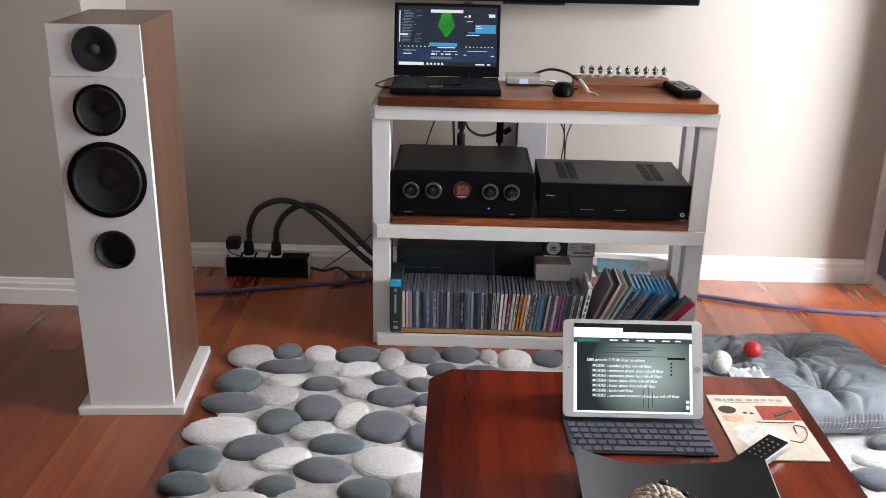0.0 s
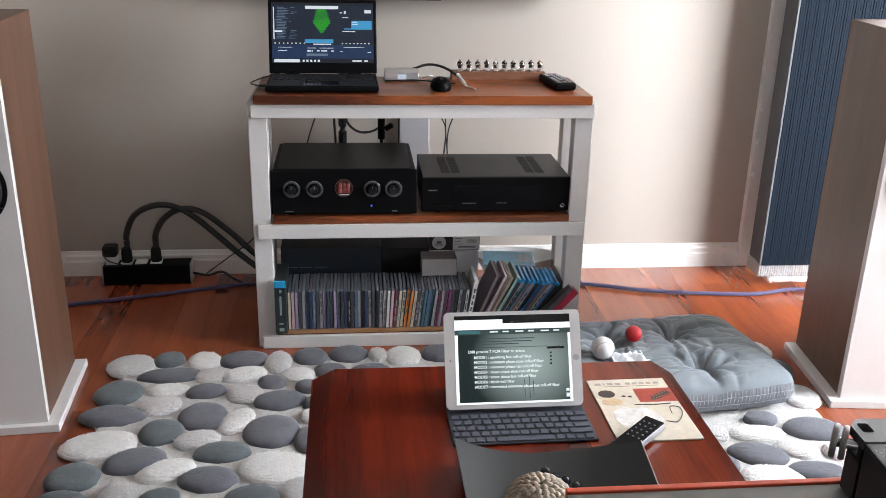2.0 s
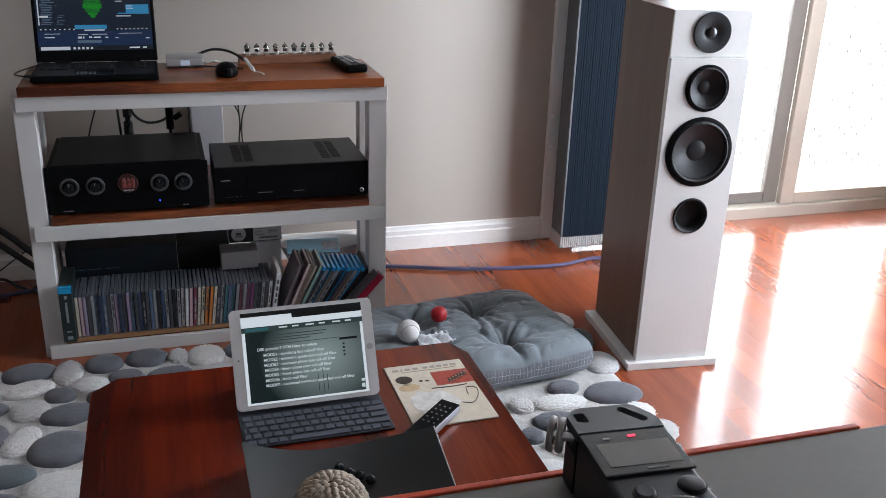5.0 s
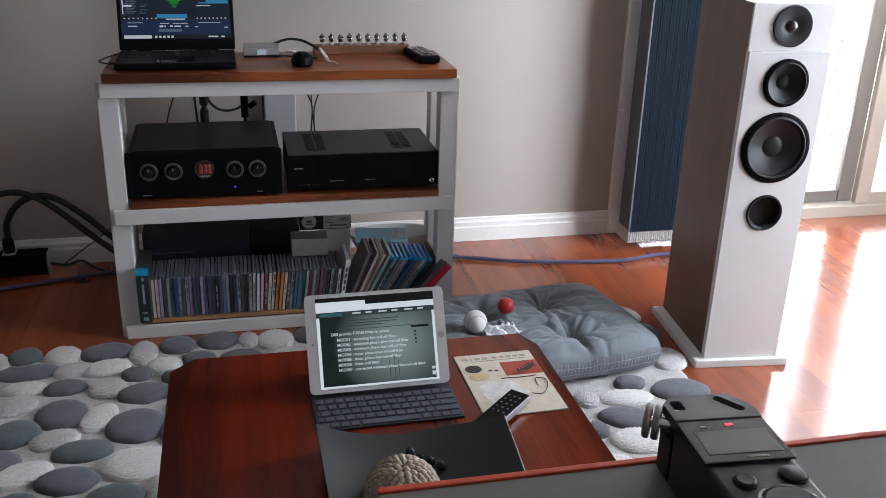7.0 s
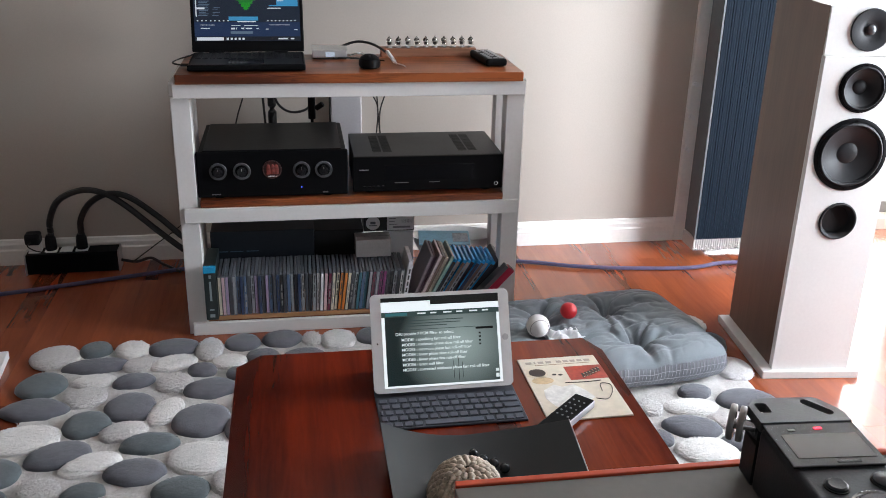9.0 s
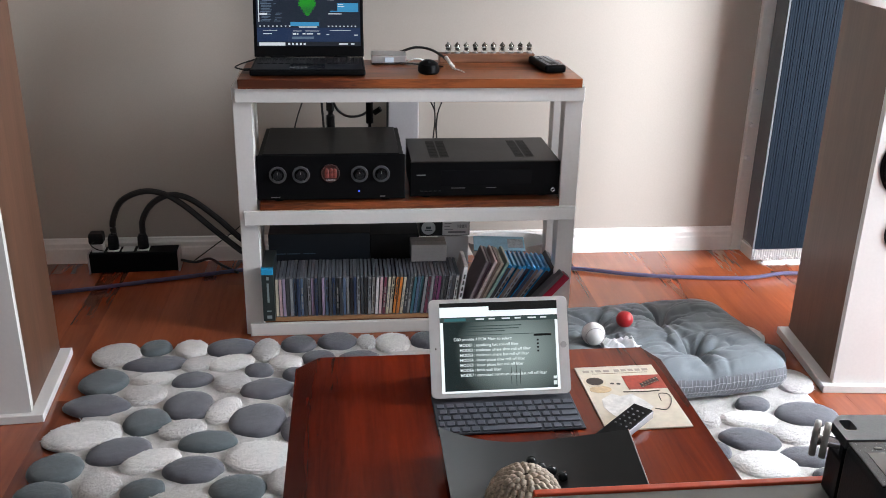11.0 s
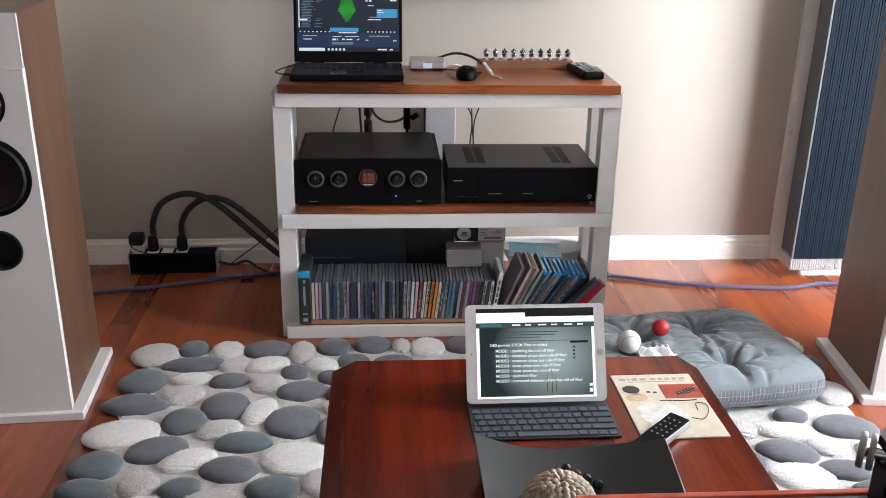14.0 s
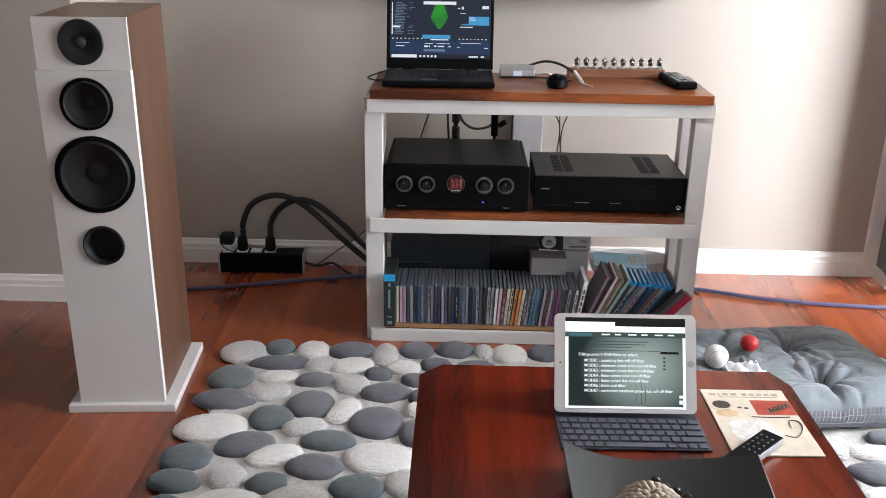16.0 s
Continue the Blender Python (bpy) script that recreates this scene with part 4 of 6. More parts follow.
bc = thing("labelled_carton", pose(0.3, 2.75, SHELF + 0.1755), "black carton with a white barcode label and a round sticker", "carton")
part("carton_body", box(B(), 0, 0.158, 0, 0.13, 0, 0.052, 0.002), mat("black_card_lid", (0.014, 0.014, 0.015), 0.5), bc)
part("label", box(B(), 0.072, 0.155, -0.0012, -0.0002, 0.003, 0.05), mat("white_label", (0.66, 0.66, 0.67), 0.5, var=0.03), bc)
random.seed(2)
part("barcode", bars(B(), [(0.118 + k * 0.0032, 0.118 + k * 0.0032 + random.choice((0.001, 0.0018)), 0.026, 0.037) for k in range(10)] + [(0.09, 0.145, 0.0095, 0.0155), (0.078, 0.1, 0.04, 0.042), (0.078, 0.096, 0.03, 0.032), (0.078, 0.104, 0.021, 0.023)], -0.0013, 0.0004), mat("grey_barcode", (0.2, 0.2, 0.22), 0.6), bc)
part("sticker", lathe(B(), [(0, 0), (0.022, 0), (0.022, 0.0008), (0, 0.0008)], Matrix.Translation((0.028, -0.0002, 0.027)) @ AHEAD, 28), mat("white_sticker", (0.6, 0.61, 0.62), 0.5), bc)
part("sticker_mark", bars(B(), [(0.016, 0.04, 0.018, 0.021), (0.02, 0.036, 0.024, 0.032)], -0.0011, 0.0004), mat("sticker_print", (0.08, 0.1, 0.11), 0.5), bc)
bm = B()
lathe(bm, [(0, 0.0), (0.11, 0), (0.135, 0.05), (0.14, 0.058), (0.134, 0.056), (0.11, 0.012), (0, 0.008)], Matrix.Translation((0.6, 2.86, SHELF + 0.06)) @ Matrix.Diagonal((1, 0.55, 1, 1)), 48)
lathe(bm, [(0, 0), (0.09, 0), (0.09, 0.059), (0, 0.059)], Matrix.Translation((0.6, 2.86, SHELF)) @ Matrix.Diagonal((1, 0.6, 1, 1)), 32)
solid("white_tray", bm, WHITE_PLASTIC, "rounded white tray behind the leaning cases", "tray")
bl = thing("blue_booklet", pose(0.56, 2.8, 0.171, 6, 0, -6), "pale blue booklet lying on the tray", "booklet")
part("cover", box(B(), -0.08, 0.085, -0.04, 0.06, 0, 0.004, 0.0005, 1), mat("pale_blue_cover", (0.2, 0.42, 0.55), 0.35, var=0.2, scale=25), bl)
part("cover_patch", box(B(), 0.03, 0.08, -0.02, 0.04, 0.0041, 0.0045), mat("grey_photo", (0.3, 0.33, 0.36), 0.4, var=0.5, scale=50), bl)

# ---- power board and cables ----
pb = thing("power_board", pose(-0.652, 3.09, 0, 0, 0, 2), "black power board with silver ends on the floor by the wall", "power board")
part("body", box(B(), -0.145, 0.145, -0.035, 0.035, 0.003, 0.072, 0.003), BLACK, pb)
for x in (-0.15, 0.1452):
    part("end_cap", box(B(), x, x + 0.0048, -0.036, 0.036, 0, 0.074, 0.001), SILVER, pb, "silver end cap")
for x in (-0.118, -0.068, -0.02, 0.03):
    s = part("socket", box(B(), x - 0.02, x + 0.02, -0.02, 0.024, 0.0722, 0.0765, 0.002), WHITE_PLASTIC, pb, "white socket")
for x, nm in ((-0.068, "plug"), (0.03, "plug")):
    bm = B()
    lathe(bm, [(0, 0.0768), (0.017, 0.0768), (0.0185, 0.085), (0.0175, 0.115), (0.012, 0.128), (0, 0.129)], Matrix.Translation((x, 0.002, 0)), 24)
    solid("mains_plug", bm, RUBBER, "chunky black mains plug in the power board", "plug", m=pb.matrix_world, group="mains plugs")
bm = B()
box(bm, -0.138, -0.1, -0.018, 0.022, 0.0768, 0.1, 0.004)
ad = solid("power_adapter", bm, WHITE_PLASTIC, "white adapter holding a black charger", "adapter", m=pb.matrix_world)
part("charger", box(B(), -0.145, -0.097, -0.022, 0.026, 0.1002, 0.138, 0.008, 3), RUBBER, ad, "black charger cube")
lead([(-0.716, 3.09, 0.128), (-0.713, 3.09, 0.18), (-0.68, 3.09, 0.245), (-0.61, 3.085, 0.28), (-0.54, 3.08, 0.275), (-0.47, 3.07, 0.235), (-0.36, 3.05, 0.14), (-0.27, 3.03, 0.07), (-0.18, 2.99, 0.03)], 0.0105, "thick black mains cable arching to the stand", name="mains_cable")
lead([(-0.62, 3.093, 0.128), (-0.615, 3.09, 0.18), (-0.58, 3.085, 0.235), (-0.52, 3.08, 0.268), (-0.45, 3.07, 0.258), (-0.36, 3.06, 0.19), (-0.27, 3.04, 0.11), (-0.17, 3.01, 0.06)], 0.0105, "thick black mains cable arching to the stand", name="mains_cable")
lead([(-0.5, 3.09, 0.03), (-0.45, 3.08, 0.025), (-0.4, 3.07, 0.04), (-0.36, 3.06, 0.02), (-0.3, 3.02, 0.006)], 0.005, "black cord leaving the power board", name="mains_cable")
lead([(-0.46, 3.1, 0.02), (-0.38, 3.1, 0.08), (-0.3, 3.1, 0.14), (-0.25, 3.09, 0.2)], 0.002, "thin black lead rising behind the stand")
lead([(-0.77, 3.07, 0.115), (-0.785, 3.055, 0.105), (-0.765, 3.05, 0.09), (-0.73, 3.05, 0.08)], 0.002, "thin charger lead on the power board")
bm = B()
box(bm, -0.272, -0.236, 3.135, 3.1645, 0.19, 0.222, 0.006)
solid("wall_plug", bm, RUBBER, "black plug on the wall beside the stand", "plug")
SLEEVE = mat("purple_blue_braid", (0.066, 0.055, 0.115), 0.7, var=0.35, scale=60, fine=700, bump=0.4, stretch=(1, 1, 1))
pts = [(-1.09, 2.80, 0.0085), (-0.95, 2.86, 0.0085), (-0.75, 2.91, 0.0085), (-0.467, 2.99, 0.0085), (-0.2, 3.05, 0.0085), (0.25, 3.06, 0.0085), (0.6, 3.03, 0.0085), (0.87, 2.98, 0.0085), (1.06, 2.915, 0.0085), (1.257, 2.878, 0.0085), (1.45, 2.863, 0.0085), (1.61, 2.895, 0.0085), (1.72, 2.84, 0.0085), (1.66, 2.55, 0.0085), (1.56, 2.475, 0.02)]
lead(pts, 0.0072, "purple-blue braided loudspeaker cable lying along the floor", SLEEVE, "speaker_cable")


# ---- rug of felt pebbles ----
RX0, RX1, RY0, RY1 = -0.62, 1.31, 0.45, 2.5
SHAG_BASE = mat("pale_shag_pile", (0.49, 0.475, 0.455), 0.95, var=0.3, scale=60, fine=700, bump=0.6, sheen=0.2, dist=0.004)
STONE = [mat("white_shag_pebble", (0.66, 0.645, 0.62), 0.95, var=0.22, scale=120, fine=420, bump=0.7, sheen=0.2, dist=0.004),
         mat("grey_shag_pebble", (0.5, 0.485, 0.47), 0.95, var=0.35, scale=140, fine=420, bump=0.8, sheen=0.2, dist=0.004),
         mat("charcoal_pile_pebble", (0.105, 0.106, 0.12), 1.0, var=0.3, scale=28, fine=420, bump=0.55, sheen=0.3, dist=0.0022, spec=0.1),
         mat("green_grey_pile_pebble", (0.09, 0.106, 0.112), 1.0, var=0.3, scale=28, fine=420, bump=0.55, sheen=0.3, dist=0.0022, spec=0.1)]
rug = thing("pebble_rug", pose(0, 0, 0), "thick shaggy rug patterned with raised grey and white pebbles", "rug")


def pile_sheet():
    bm = B()
    nx, ny = 260, 270
    rows = []
    for j in range(ny + 1):
        row = []
        for i in range(nx + 1):
            x, y = RX0 + 0.03 + (RX1 - RX0 - 0.06) * i / nx, RY0 + (RY1 - RY0 - 0.03) * j / ny
            e = min(x - RX0, RX1 - x, RY1 - y)
            edge = 0.02 * noise.noise((x * 9, y * 9, 1))
            z = 0.0075 + 0.003 * noise.noise((x * 25, y * 25, 3)) + 0.0012 * noise.noise((x * 60, y * 60, 5))
            z = z if 0 < i < nx and 0 < j < ny else 0.001
            row.append(bm.verts.new((x + (edge if i in (0, nx) else 0), y + (edge if j in (0, ny) else 0), max(z, 0.0008))))
        rows.append(row)
    for j in range(ny):
        for i in range(nx):
            bm.faces.new((rows[j][i], rows[j][i + 1], rows[j + 1][i + 1], rows[j + 1][i]))
    return bm


part("ground_cloth", pile_sheet(), SHAG_BASE, rug, "pale grey shag ground", angle=180)

# rows of pebbles: x, y, half length, half depth, turn in degrees, tone (0 white, 1 grey shag, 2 charcoal, 3 green-grey)
ROW_A = [(-0.57, 2.43, 0.066, 0.06, 5, 1), (-0.47, 2.46, 0.043, 0.042, 0, 3), (-0.37, 2.45, 0.046, 0.05, 10, 0), (-0.26, 2.45, 0.068, 0.048, 8, 2), (-0.16, 2.43, 0.037, 0.062, 0, 1),
         (-0.07, 2.46, 0.05, 0.045, -8, 2), (0.04, 2.47, 0.058, 0.045, 5, 2), (0.125, 2.46, 0.028, 0.04, 0, 1), (0.2, 2.45, 0.05, 0.058, 0, 0), (0.3, 2.46, 0.046, 0.046, 0, 2), (0.4, 2.45, 0.05, 0.05, 10, 1), (0.52, 2.46, 0.058, 0.045, 0, 2)]
ROW_B = [(-0.45, 2.365, 0.088, 0.035, 4, 2), (-0.335, 2.36, 0.05, 0.035, 15, 1), (-0.25, 2.36, 0.062, 0.038, 18, 0), (-0.1, 2.35, 0.046, 0.037, 0, 0), (-0.01, 2.37, 0.047, 0.036, -5, 2), (0.1, 2.36, 0.06, 0.036, 8, 2), (0.22, 2.35, 0.05, 0.035, 0, 1),
         (-0.57, 2.275, 0.062, 0.06, 0, 3), (-0.44, 2.28, 0.056, 0.031, 5, 0), (-0.34, 2.27, 0.053, 0.033, 8, 2), (-0.235, 2.25, 0.048, 0.046, 35, 1), (-0.17, 2.31, 0.04, 0.031, -12, 2)]
ROW_C = [(-0.07, 2.28, 0.036, 0.03, -10, 2), (-0.56, 2.155, 0.079, 0.046, -3, 2), (-0.45, 2.2, 0.055, 0.045, 15, 1), (-0.33, 2.14, 0.062, 0.064, 20, 2), (-0.14, 2.21, 0.068, 0.045, 6, 2), (-0.04, 2.19, 0.04, 0.036, 10, 2), (0.05, 2.27, 0.06, 0.05, 0, 1),
         (-0.56, 2.02, 0.09, 0.058, 10, 0), (-0.42, 2.07, 0.055, 0.054, -10, 3), (-0.24, 2.11, 0.038, 0.06, -20, 0), (-0.05, 2.12, 0.032, 0.036, 20, 0), (-0.46, 1.945, 0.073, 0.05, 14, 2)]
ROW_D = [(-0.33, 2.03, 0.056, 0.036, 18, 1), (-0.15, 2.06, 0.069, 0.07, 15, 2), (-0.05, 2.01, 0.042, 0.06, 10, 2), (-0.585, 1.885, 0.06, 0.054, 0, 3), (-0.38, 1.9, 0.066, 0.039, 25, 0), (-0.26, 1.97, 0.066, 0.04, 5, 3),
         (-0.13, 1.9, 0.084, 0.062, 0, 0), (-0.585, 1.79, 0.06, 0.04, -8, 3), (-0.47, 1.81, 0.046, 0.046, 20, 1), (-0.28, 1.86, 0.068, 0.046, 0, 2), (-0.375, 1.79, 0.046, 0.035, 15, 3), (-0.17, 1.78, 0.061, 0.046, 0, 3)]
ROW_E = [(-0.06, 1.8, 0.05, 0.052, 30, 1), (-0.3, 1.74, 0.068, 0.038, 8, 1), (-0.45, 1.72, 0.072, 0.04, 5, 0), (-0.585, 1.69, 0.045, 0.042, 0, 3), (1.11, 2.04, 0.045, 0.03, 0, 2), (1.07, 1.97, 0.072, 0.034, -3, 0), (1.23, 1.985, 0.078, 0.05, -5, 2)]
ROW_F = [(1.14, 1.895, 0.055, 0.036, -10, 1), (1.035, 1.88, 0.073, 0.044, -14, 2), (0.965, 1.98, 0.032, 0.036, 0, 1), (1.03, 1.78, 0.072, 0.05, -8, 0), (1.145, 1.8, 0.07, 0.036, -6, 2), (1.25, 1.88, 0.045, 0.04, 10, 0), (1.2, 1.72, 0.075, 0.034, -8, 2),
         (0.94, 1.84, 0.03, 0.03, 0, 2), (1.25, 2.43, 0.057, 0.06, 0, 1), (1.27, 2.3, 0.048, 0.062, -20, 3), (1.27, 2.15, 0.052, 0.06, 0, 1), (1.27, 1.79, 0.04, 0.04, 0, 1)]
PEBBLES = [p for row in (ROW_A, ROW_B, ROW_C, ROW_D, ROW_E, ROW_F) for p in row]
# the rest, mostly under the table and cushion, is strewn
random.seed(17)
for _ in range(4000):
    x, y = random.uniform(RX0 + 0.03, RX1 - 0.03), random.uniform(RY0 + 0.03, RY1 - 0.05)
    if len(PEBBLES) > 190:
        break
    a, b = random.uniform(0.045, 0.078), random.uniform(0.034, 0.055)
    if all(((x - p[0]) / (a + p[2])) ** 2 + ((y - p[1]) / (b + p[3])) ** 2 > 0.98 for p in PEBBLES):
        PEBBLES.append((x, y, a, b, random.uniform(-15, 20), random.choice((0, 1, 2, 2, 3))))


def pebble(a, b, tone, seed):
    bm = B()
    seg, rings = (96, 26) if tone < 2 else (64, 14)
    rough = 0.0018 if tone < 2 else 0.0009
    top = 0.018 if tone < 2 else 0.0205
    grid = []
    for j in range(rings + 1):
        f = j / rings
        ring = []
        for i in range(seg):
            g = 2 * math.pi * i / seg
            rr = math.cos(f * math.pi / 2) ** 0.5 if f < 1 else 0.0
            w = 1 + 0.09 * noise.noise((math.cos(g) * 1.3, math.sin(g) * 1.3, seed)) + 0.012 * noise.noise((math.cos(g) * 14, math.sin(g) * 14, seed))
            x, y = a * rr * w * math.cos(g), b * rr * w * math.sin(g)
            z = 0.003 + top * math.sin(f * math.pi / 2) ** 0.8
            d = rough * (0.8 * noise.noise((x * 190 + seed, y * 190, z * 190)) + 0.8 * noise.noise((x * 400, y * 330 + seed, z * 330)))
            ring.append(bm.verts.new((x + d * math.cos(g), y + d * math.sin(g), z + d)))
            if f == 1:
                break
        grid.append(ring)
    for p, q in zip(grid, grid[1:]):
        for i in range(seg):
            k = (i + 1) % seg
            bm.faces.new((p[i], p[k], q[0]) if len(q) == 1 else (p[i], p[k], q[k], q[i]))
    return bm


for n, (x, y, a, b, turn, tone) in enumerate(PEBBLES):
    part("pebble", pebble(a * 1.03, b * 1.06, tone, n * 3.7), STONE[tone], rug, m=pose(x, y, 0.002, 0, 0, turn), angle=180)

# loose yarn ends: long on the white and grey pebbles, shorter on the ground
def yarn_ends(label, colour, spots, length, width, lift):
    verts, faces = [], []
    for px, py, pz in spots:
        t, n, w = random.uniform(0, 6.283), random.uniform(*length), width
        dx, dy = math.cos(t), math.sin(t)
        k = len(verts)
        verts += [(px - dy * w, py + dx * w, pz), (px + dy * w, py - dx * w, pz), (px + dx * n * 0.6 + dy * w, py + dy * n * 0.6 - dx * w, pz + lift), (px + dx * n * 0.6 - dy * w, py + dy * n * 0.6 + dx * w, pz + lift), (px + dx * n, py + dy * n, pz + lift * 0.4)]
        faces += [(k, k + 1, k + 2, k + 3), (k + 3, k + 2, k + 4)]
    me = bpy.data.meshes.new("yarn_ends")
    me.from_pydata(verts, [], faces)
    me.materials.append(mat("loose_yarn", colour, 1.0, var=0.22, scale=40, fine=300, spec=0.1))
    ob = new("loose_yarn", me)
    ob.parent = rug
    tagged(ob, label, kind="stuff")


def pebble_spots(tones, density, top):
    for x, y, a, b, turn, tone in PEBBLES:
        if tone not in tones or (0.05 < x < 0.66 and y < 1.66):
            continue
        c, s = math.cos(radians(turn)), math.sin(radians(turn))
        for _ in range(int(a * b * density)):
            g, r = random.uniform(0, 6.283), math.sqrt(random.random()) * 1.0
            u, v = a * 1.02 * r * math.cos(g), b * 1.04 * r * math.sin(g)
            yield x + u * c - v * s, y + u * s + v * c, 0.005 + top * max(0, 1 - r ** 4) ** 0.4


random.seed(5)
yarn_ends("loose white yarn ends", (0.69, 0.675, 0.65), pebble_spots((0,), 240000, 0.0176), (0.003, 0.0075), 0.0011, 0.001)
yarn_ends("loose grey yarn ends", (0.53, 0.515, 0.5), pebble_spots((1,), 240000, 0.0176), (0.003, 0.0075), 0.0011, 0.001)
yarn_ends("short charcoal pile ends", (0.108, 0.109, 0.123), pebble_spots((2,), 190000, 0.0205), (0.0015, 0.003), 0.0006, 0.0005)
yarn_ends("short green-grey pile ends", (0.093, 0.109, 0.115), pebble_spots((3,), 190000, 0.0205), (0.0015, 0.003), 0.0006, 0.0005)
yarn_ends("short pale ground pile", (0.47, 0.455, 0.435), ((x, y, 0.007) for x, y in ((random.uniform(RX0 + 0.03, RX1 - 0.03), random.uniform(1.6, RY1 - 0.04)) for _ in range(26000))), (0.004, 0.009), 0.001, 0.0014)

# ---- coffee table ----
TZ = 0.365
table = thing("coffee_table", pose(0, 0, 0), "polished red-brown timber coffee table with clipped corners", "coffee table")
TX0, TX1, TY0, TY1 = -0.027, 0.7, 0.62, 1.708
CL = 0.045
outline = [(TX0 + CL, TY0), (TX1 - CL, TY0), (TX1, TY0 + CL), (TX1, TY1 - CL - 0.01), (TX1 - CL + 0.02, TY1), (TX0 + CL, TY1), (TX0, TY1 - CL), (TX0, TY0 + CL)]
def clip(poly, x0, x1):
    """The part of an outline between two x."""
    for s, lim in ((1, x0), (-1, -x1)):
        out = []
        for p, q in zip(poly, poly[1:] + poly[:1]):
            a, b = s * p[0] - lim, s * q[0] - lim
            if a >= 0:
                out.append(p)
            if a * b < 0:
                f = a / (a - b)
                out.append((p[0] + f * (q[0] - p[0]), p[1] + f * (q[1] - p[1])))
        poly = out
    return poly


top = part("tabletop", prism(B(), [(x * 0.994 + 0.002, y * 0.997 + 0.003) for x, y in outline], TZ - 0.028, TZ - 0.0065, 0.002), TABLE_EDGE, table, "glossy red-brown top")
cuts = [TX0, 0.225, 0.47, TX1]
for x0, x1 in zip(cuts, cuts[1:]):
    # the right board takes the copy with the painted reflection
    part("board", prism(B(), clip(outline, x0, x1), TZ - 0.006, TZ), TABLE_SHEEN if x0 > 0.4 else TABLE, top)
part("apron", prism(B(), [(x + (0.03 if x < 0.3 else -0.03), y + (0.03 if y < 1 else -0.03)) for x, y in outline], TZ - 0.1, TZ - 0.0285), TABLE_EDGE, table)
for x in (0.06, 0.61):
    for y in (0.71, 1.61):
        bm = B()
        prism(bm, [(x - 0.028, y - 0.028), (x + 0.028, y - 0.028), (x + 0.028, y + 0.028), (x - 0.028, y + 0.028)], 0.0, TZ - 0.101, 0.004)
        part("leg", bm, TABLE_EDGE, table)

# ---- tablet and its keyboard ----
tab = thing("tablet_computer", pose(0.3525, 1.511, TZ, 0, 0, 0.8), "white-framed tablet propped on a dark grey keyboard cover", "tablet")
KB = mat("slate_fabric_keyboard", (0.034, 0.037, 0.048), 0.7, var=0.15, scale=50, fine=900, bump=0.15)
KBKEY = mat("slate_fabric_keys", (0.066, 0.072, 0.092), 0.65, var=0.12, scale=60, fine=900, bump=0.1)
part("keyboard_cover", box(B(), -0.1265, 0.1325, -0.103, 0.028, 0.0004, 0.0045, 0.0015), KB, tab, "slate grey fabric keyboard")
kk = {}
for r, counts in enumerate(((3, 0), (12, 0), (13, 0), (13, 0), (14, 0))):
    n = counts[0]
    y = -0.093 + r * 0.0195
    if r == 0:
        spans = [(-0.121 + k * 0.0175, -0.1055 + k * 0.0175) for k in range(4)] + [(-0.05, 0.055)] + [(0.0575 + k * 0.0175, 0.073 + k * 0.0175) for k in range(4)]
    else:
        st = 0.0178
        x0 = -0.122 + (0.0, 0.012, 0.007, 0.003, 0)[r]
        spans = [(x0 + k * st, x0 + k * st + 0.0155) for k in range(n)]
        spans[-1] = (spans[-1][0], 0.1285)
        if r != 4:
            spans.insert(0, (-0.123, x0 - 0.0023)) if x0 > -0.117 else None
    for a, b in spans:
        w = round(b - a, 4)
        if w < 0.004:
            continue
        if w not in kk:
            kk[w] = mesh_of("key", box(B(), -w / 2 + 0.0006, w / 2 - 0.0006, -0.0068, 0.0068, 0, 0.0028, 0.0014, 2), KBKEY)
        share("key", kk[w], tab, Matrix.Translation(((a + b) / 2, y, 0.0046)))
part("stand_fold", prism(B(), [(0.03, 0.0), (0.11, 0.0), (0.055, 0.105)], -0.118, 0.118, m=Matrix(((0, 0, 1, 0), (1, 0, 0, 0), (0, 1, 0, 0.0046), (0, 0, 0, 1)))), KB, tab)
def round_rect(x0, x1, y0, y1, r, n=6):
    return [(cx + r * math.cos(a + math.pi / 2 * k / n), cy + r * math.sin(a + math.pi / 2 * k / n))
            for cx, cy, a in ((x1 - r, y0 + r, -math.pi / 2), (x1 - r, y1 - r, 0), (x0 + r, y1 - r, math.pi / 2), (x0 + r, y0 + r, math.pi)) for k in range(n + 1)]


slab = part("tablet_body", prism(B(), round_rect(-0.1253, 0.1253, 0, 0.174, 0.009), -0.0031, 0.0031, 0.0012, AHEAD, 2), WHITE_PLASTIC, tab, "white glass frame with rounded corners", m=pose(0.0015, 0.004, 0.0115, -27.5) @ Matrix.Scale(1.03, 4))
TD = glow("tablet_dark_teal", (0.011, 0.028, 0.028), 1.0)
TG = glow("tablet_grey", (0.045, 0.075, 0.072), 1.0)
TW = glow("tablet_white", (0.86, 0.92, 0.94), 1.4)
TT = glow("tablet_text", (0.72, 0.8, 0.8), 1.3)
TK = glow("tablet_black", (0.006, 0.008, 0.008), 0.6)
TB = glow("tablet_teal", (0.05, 0.2, 0.22), 0.9)


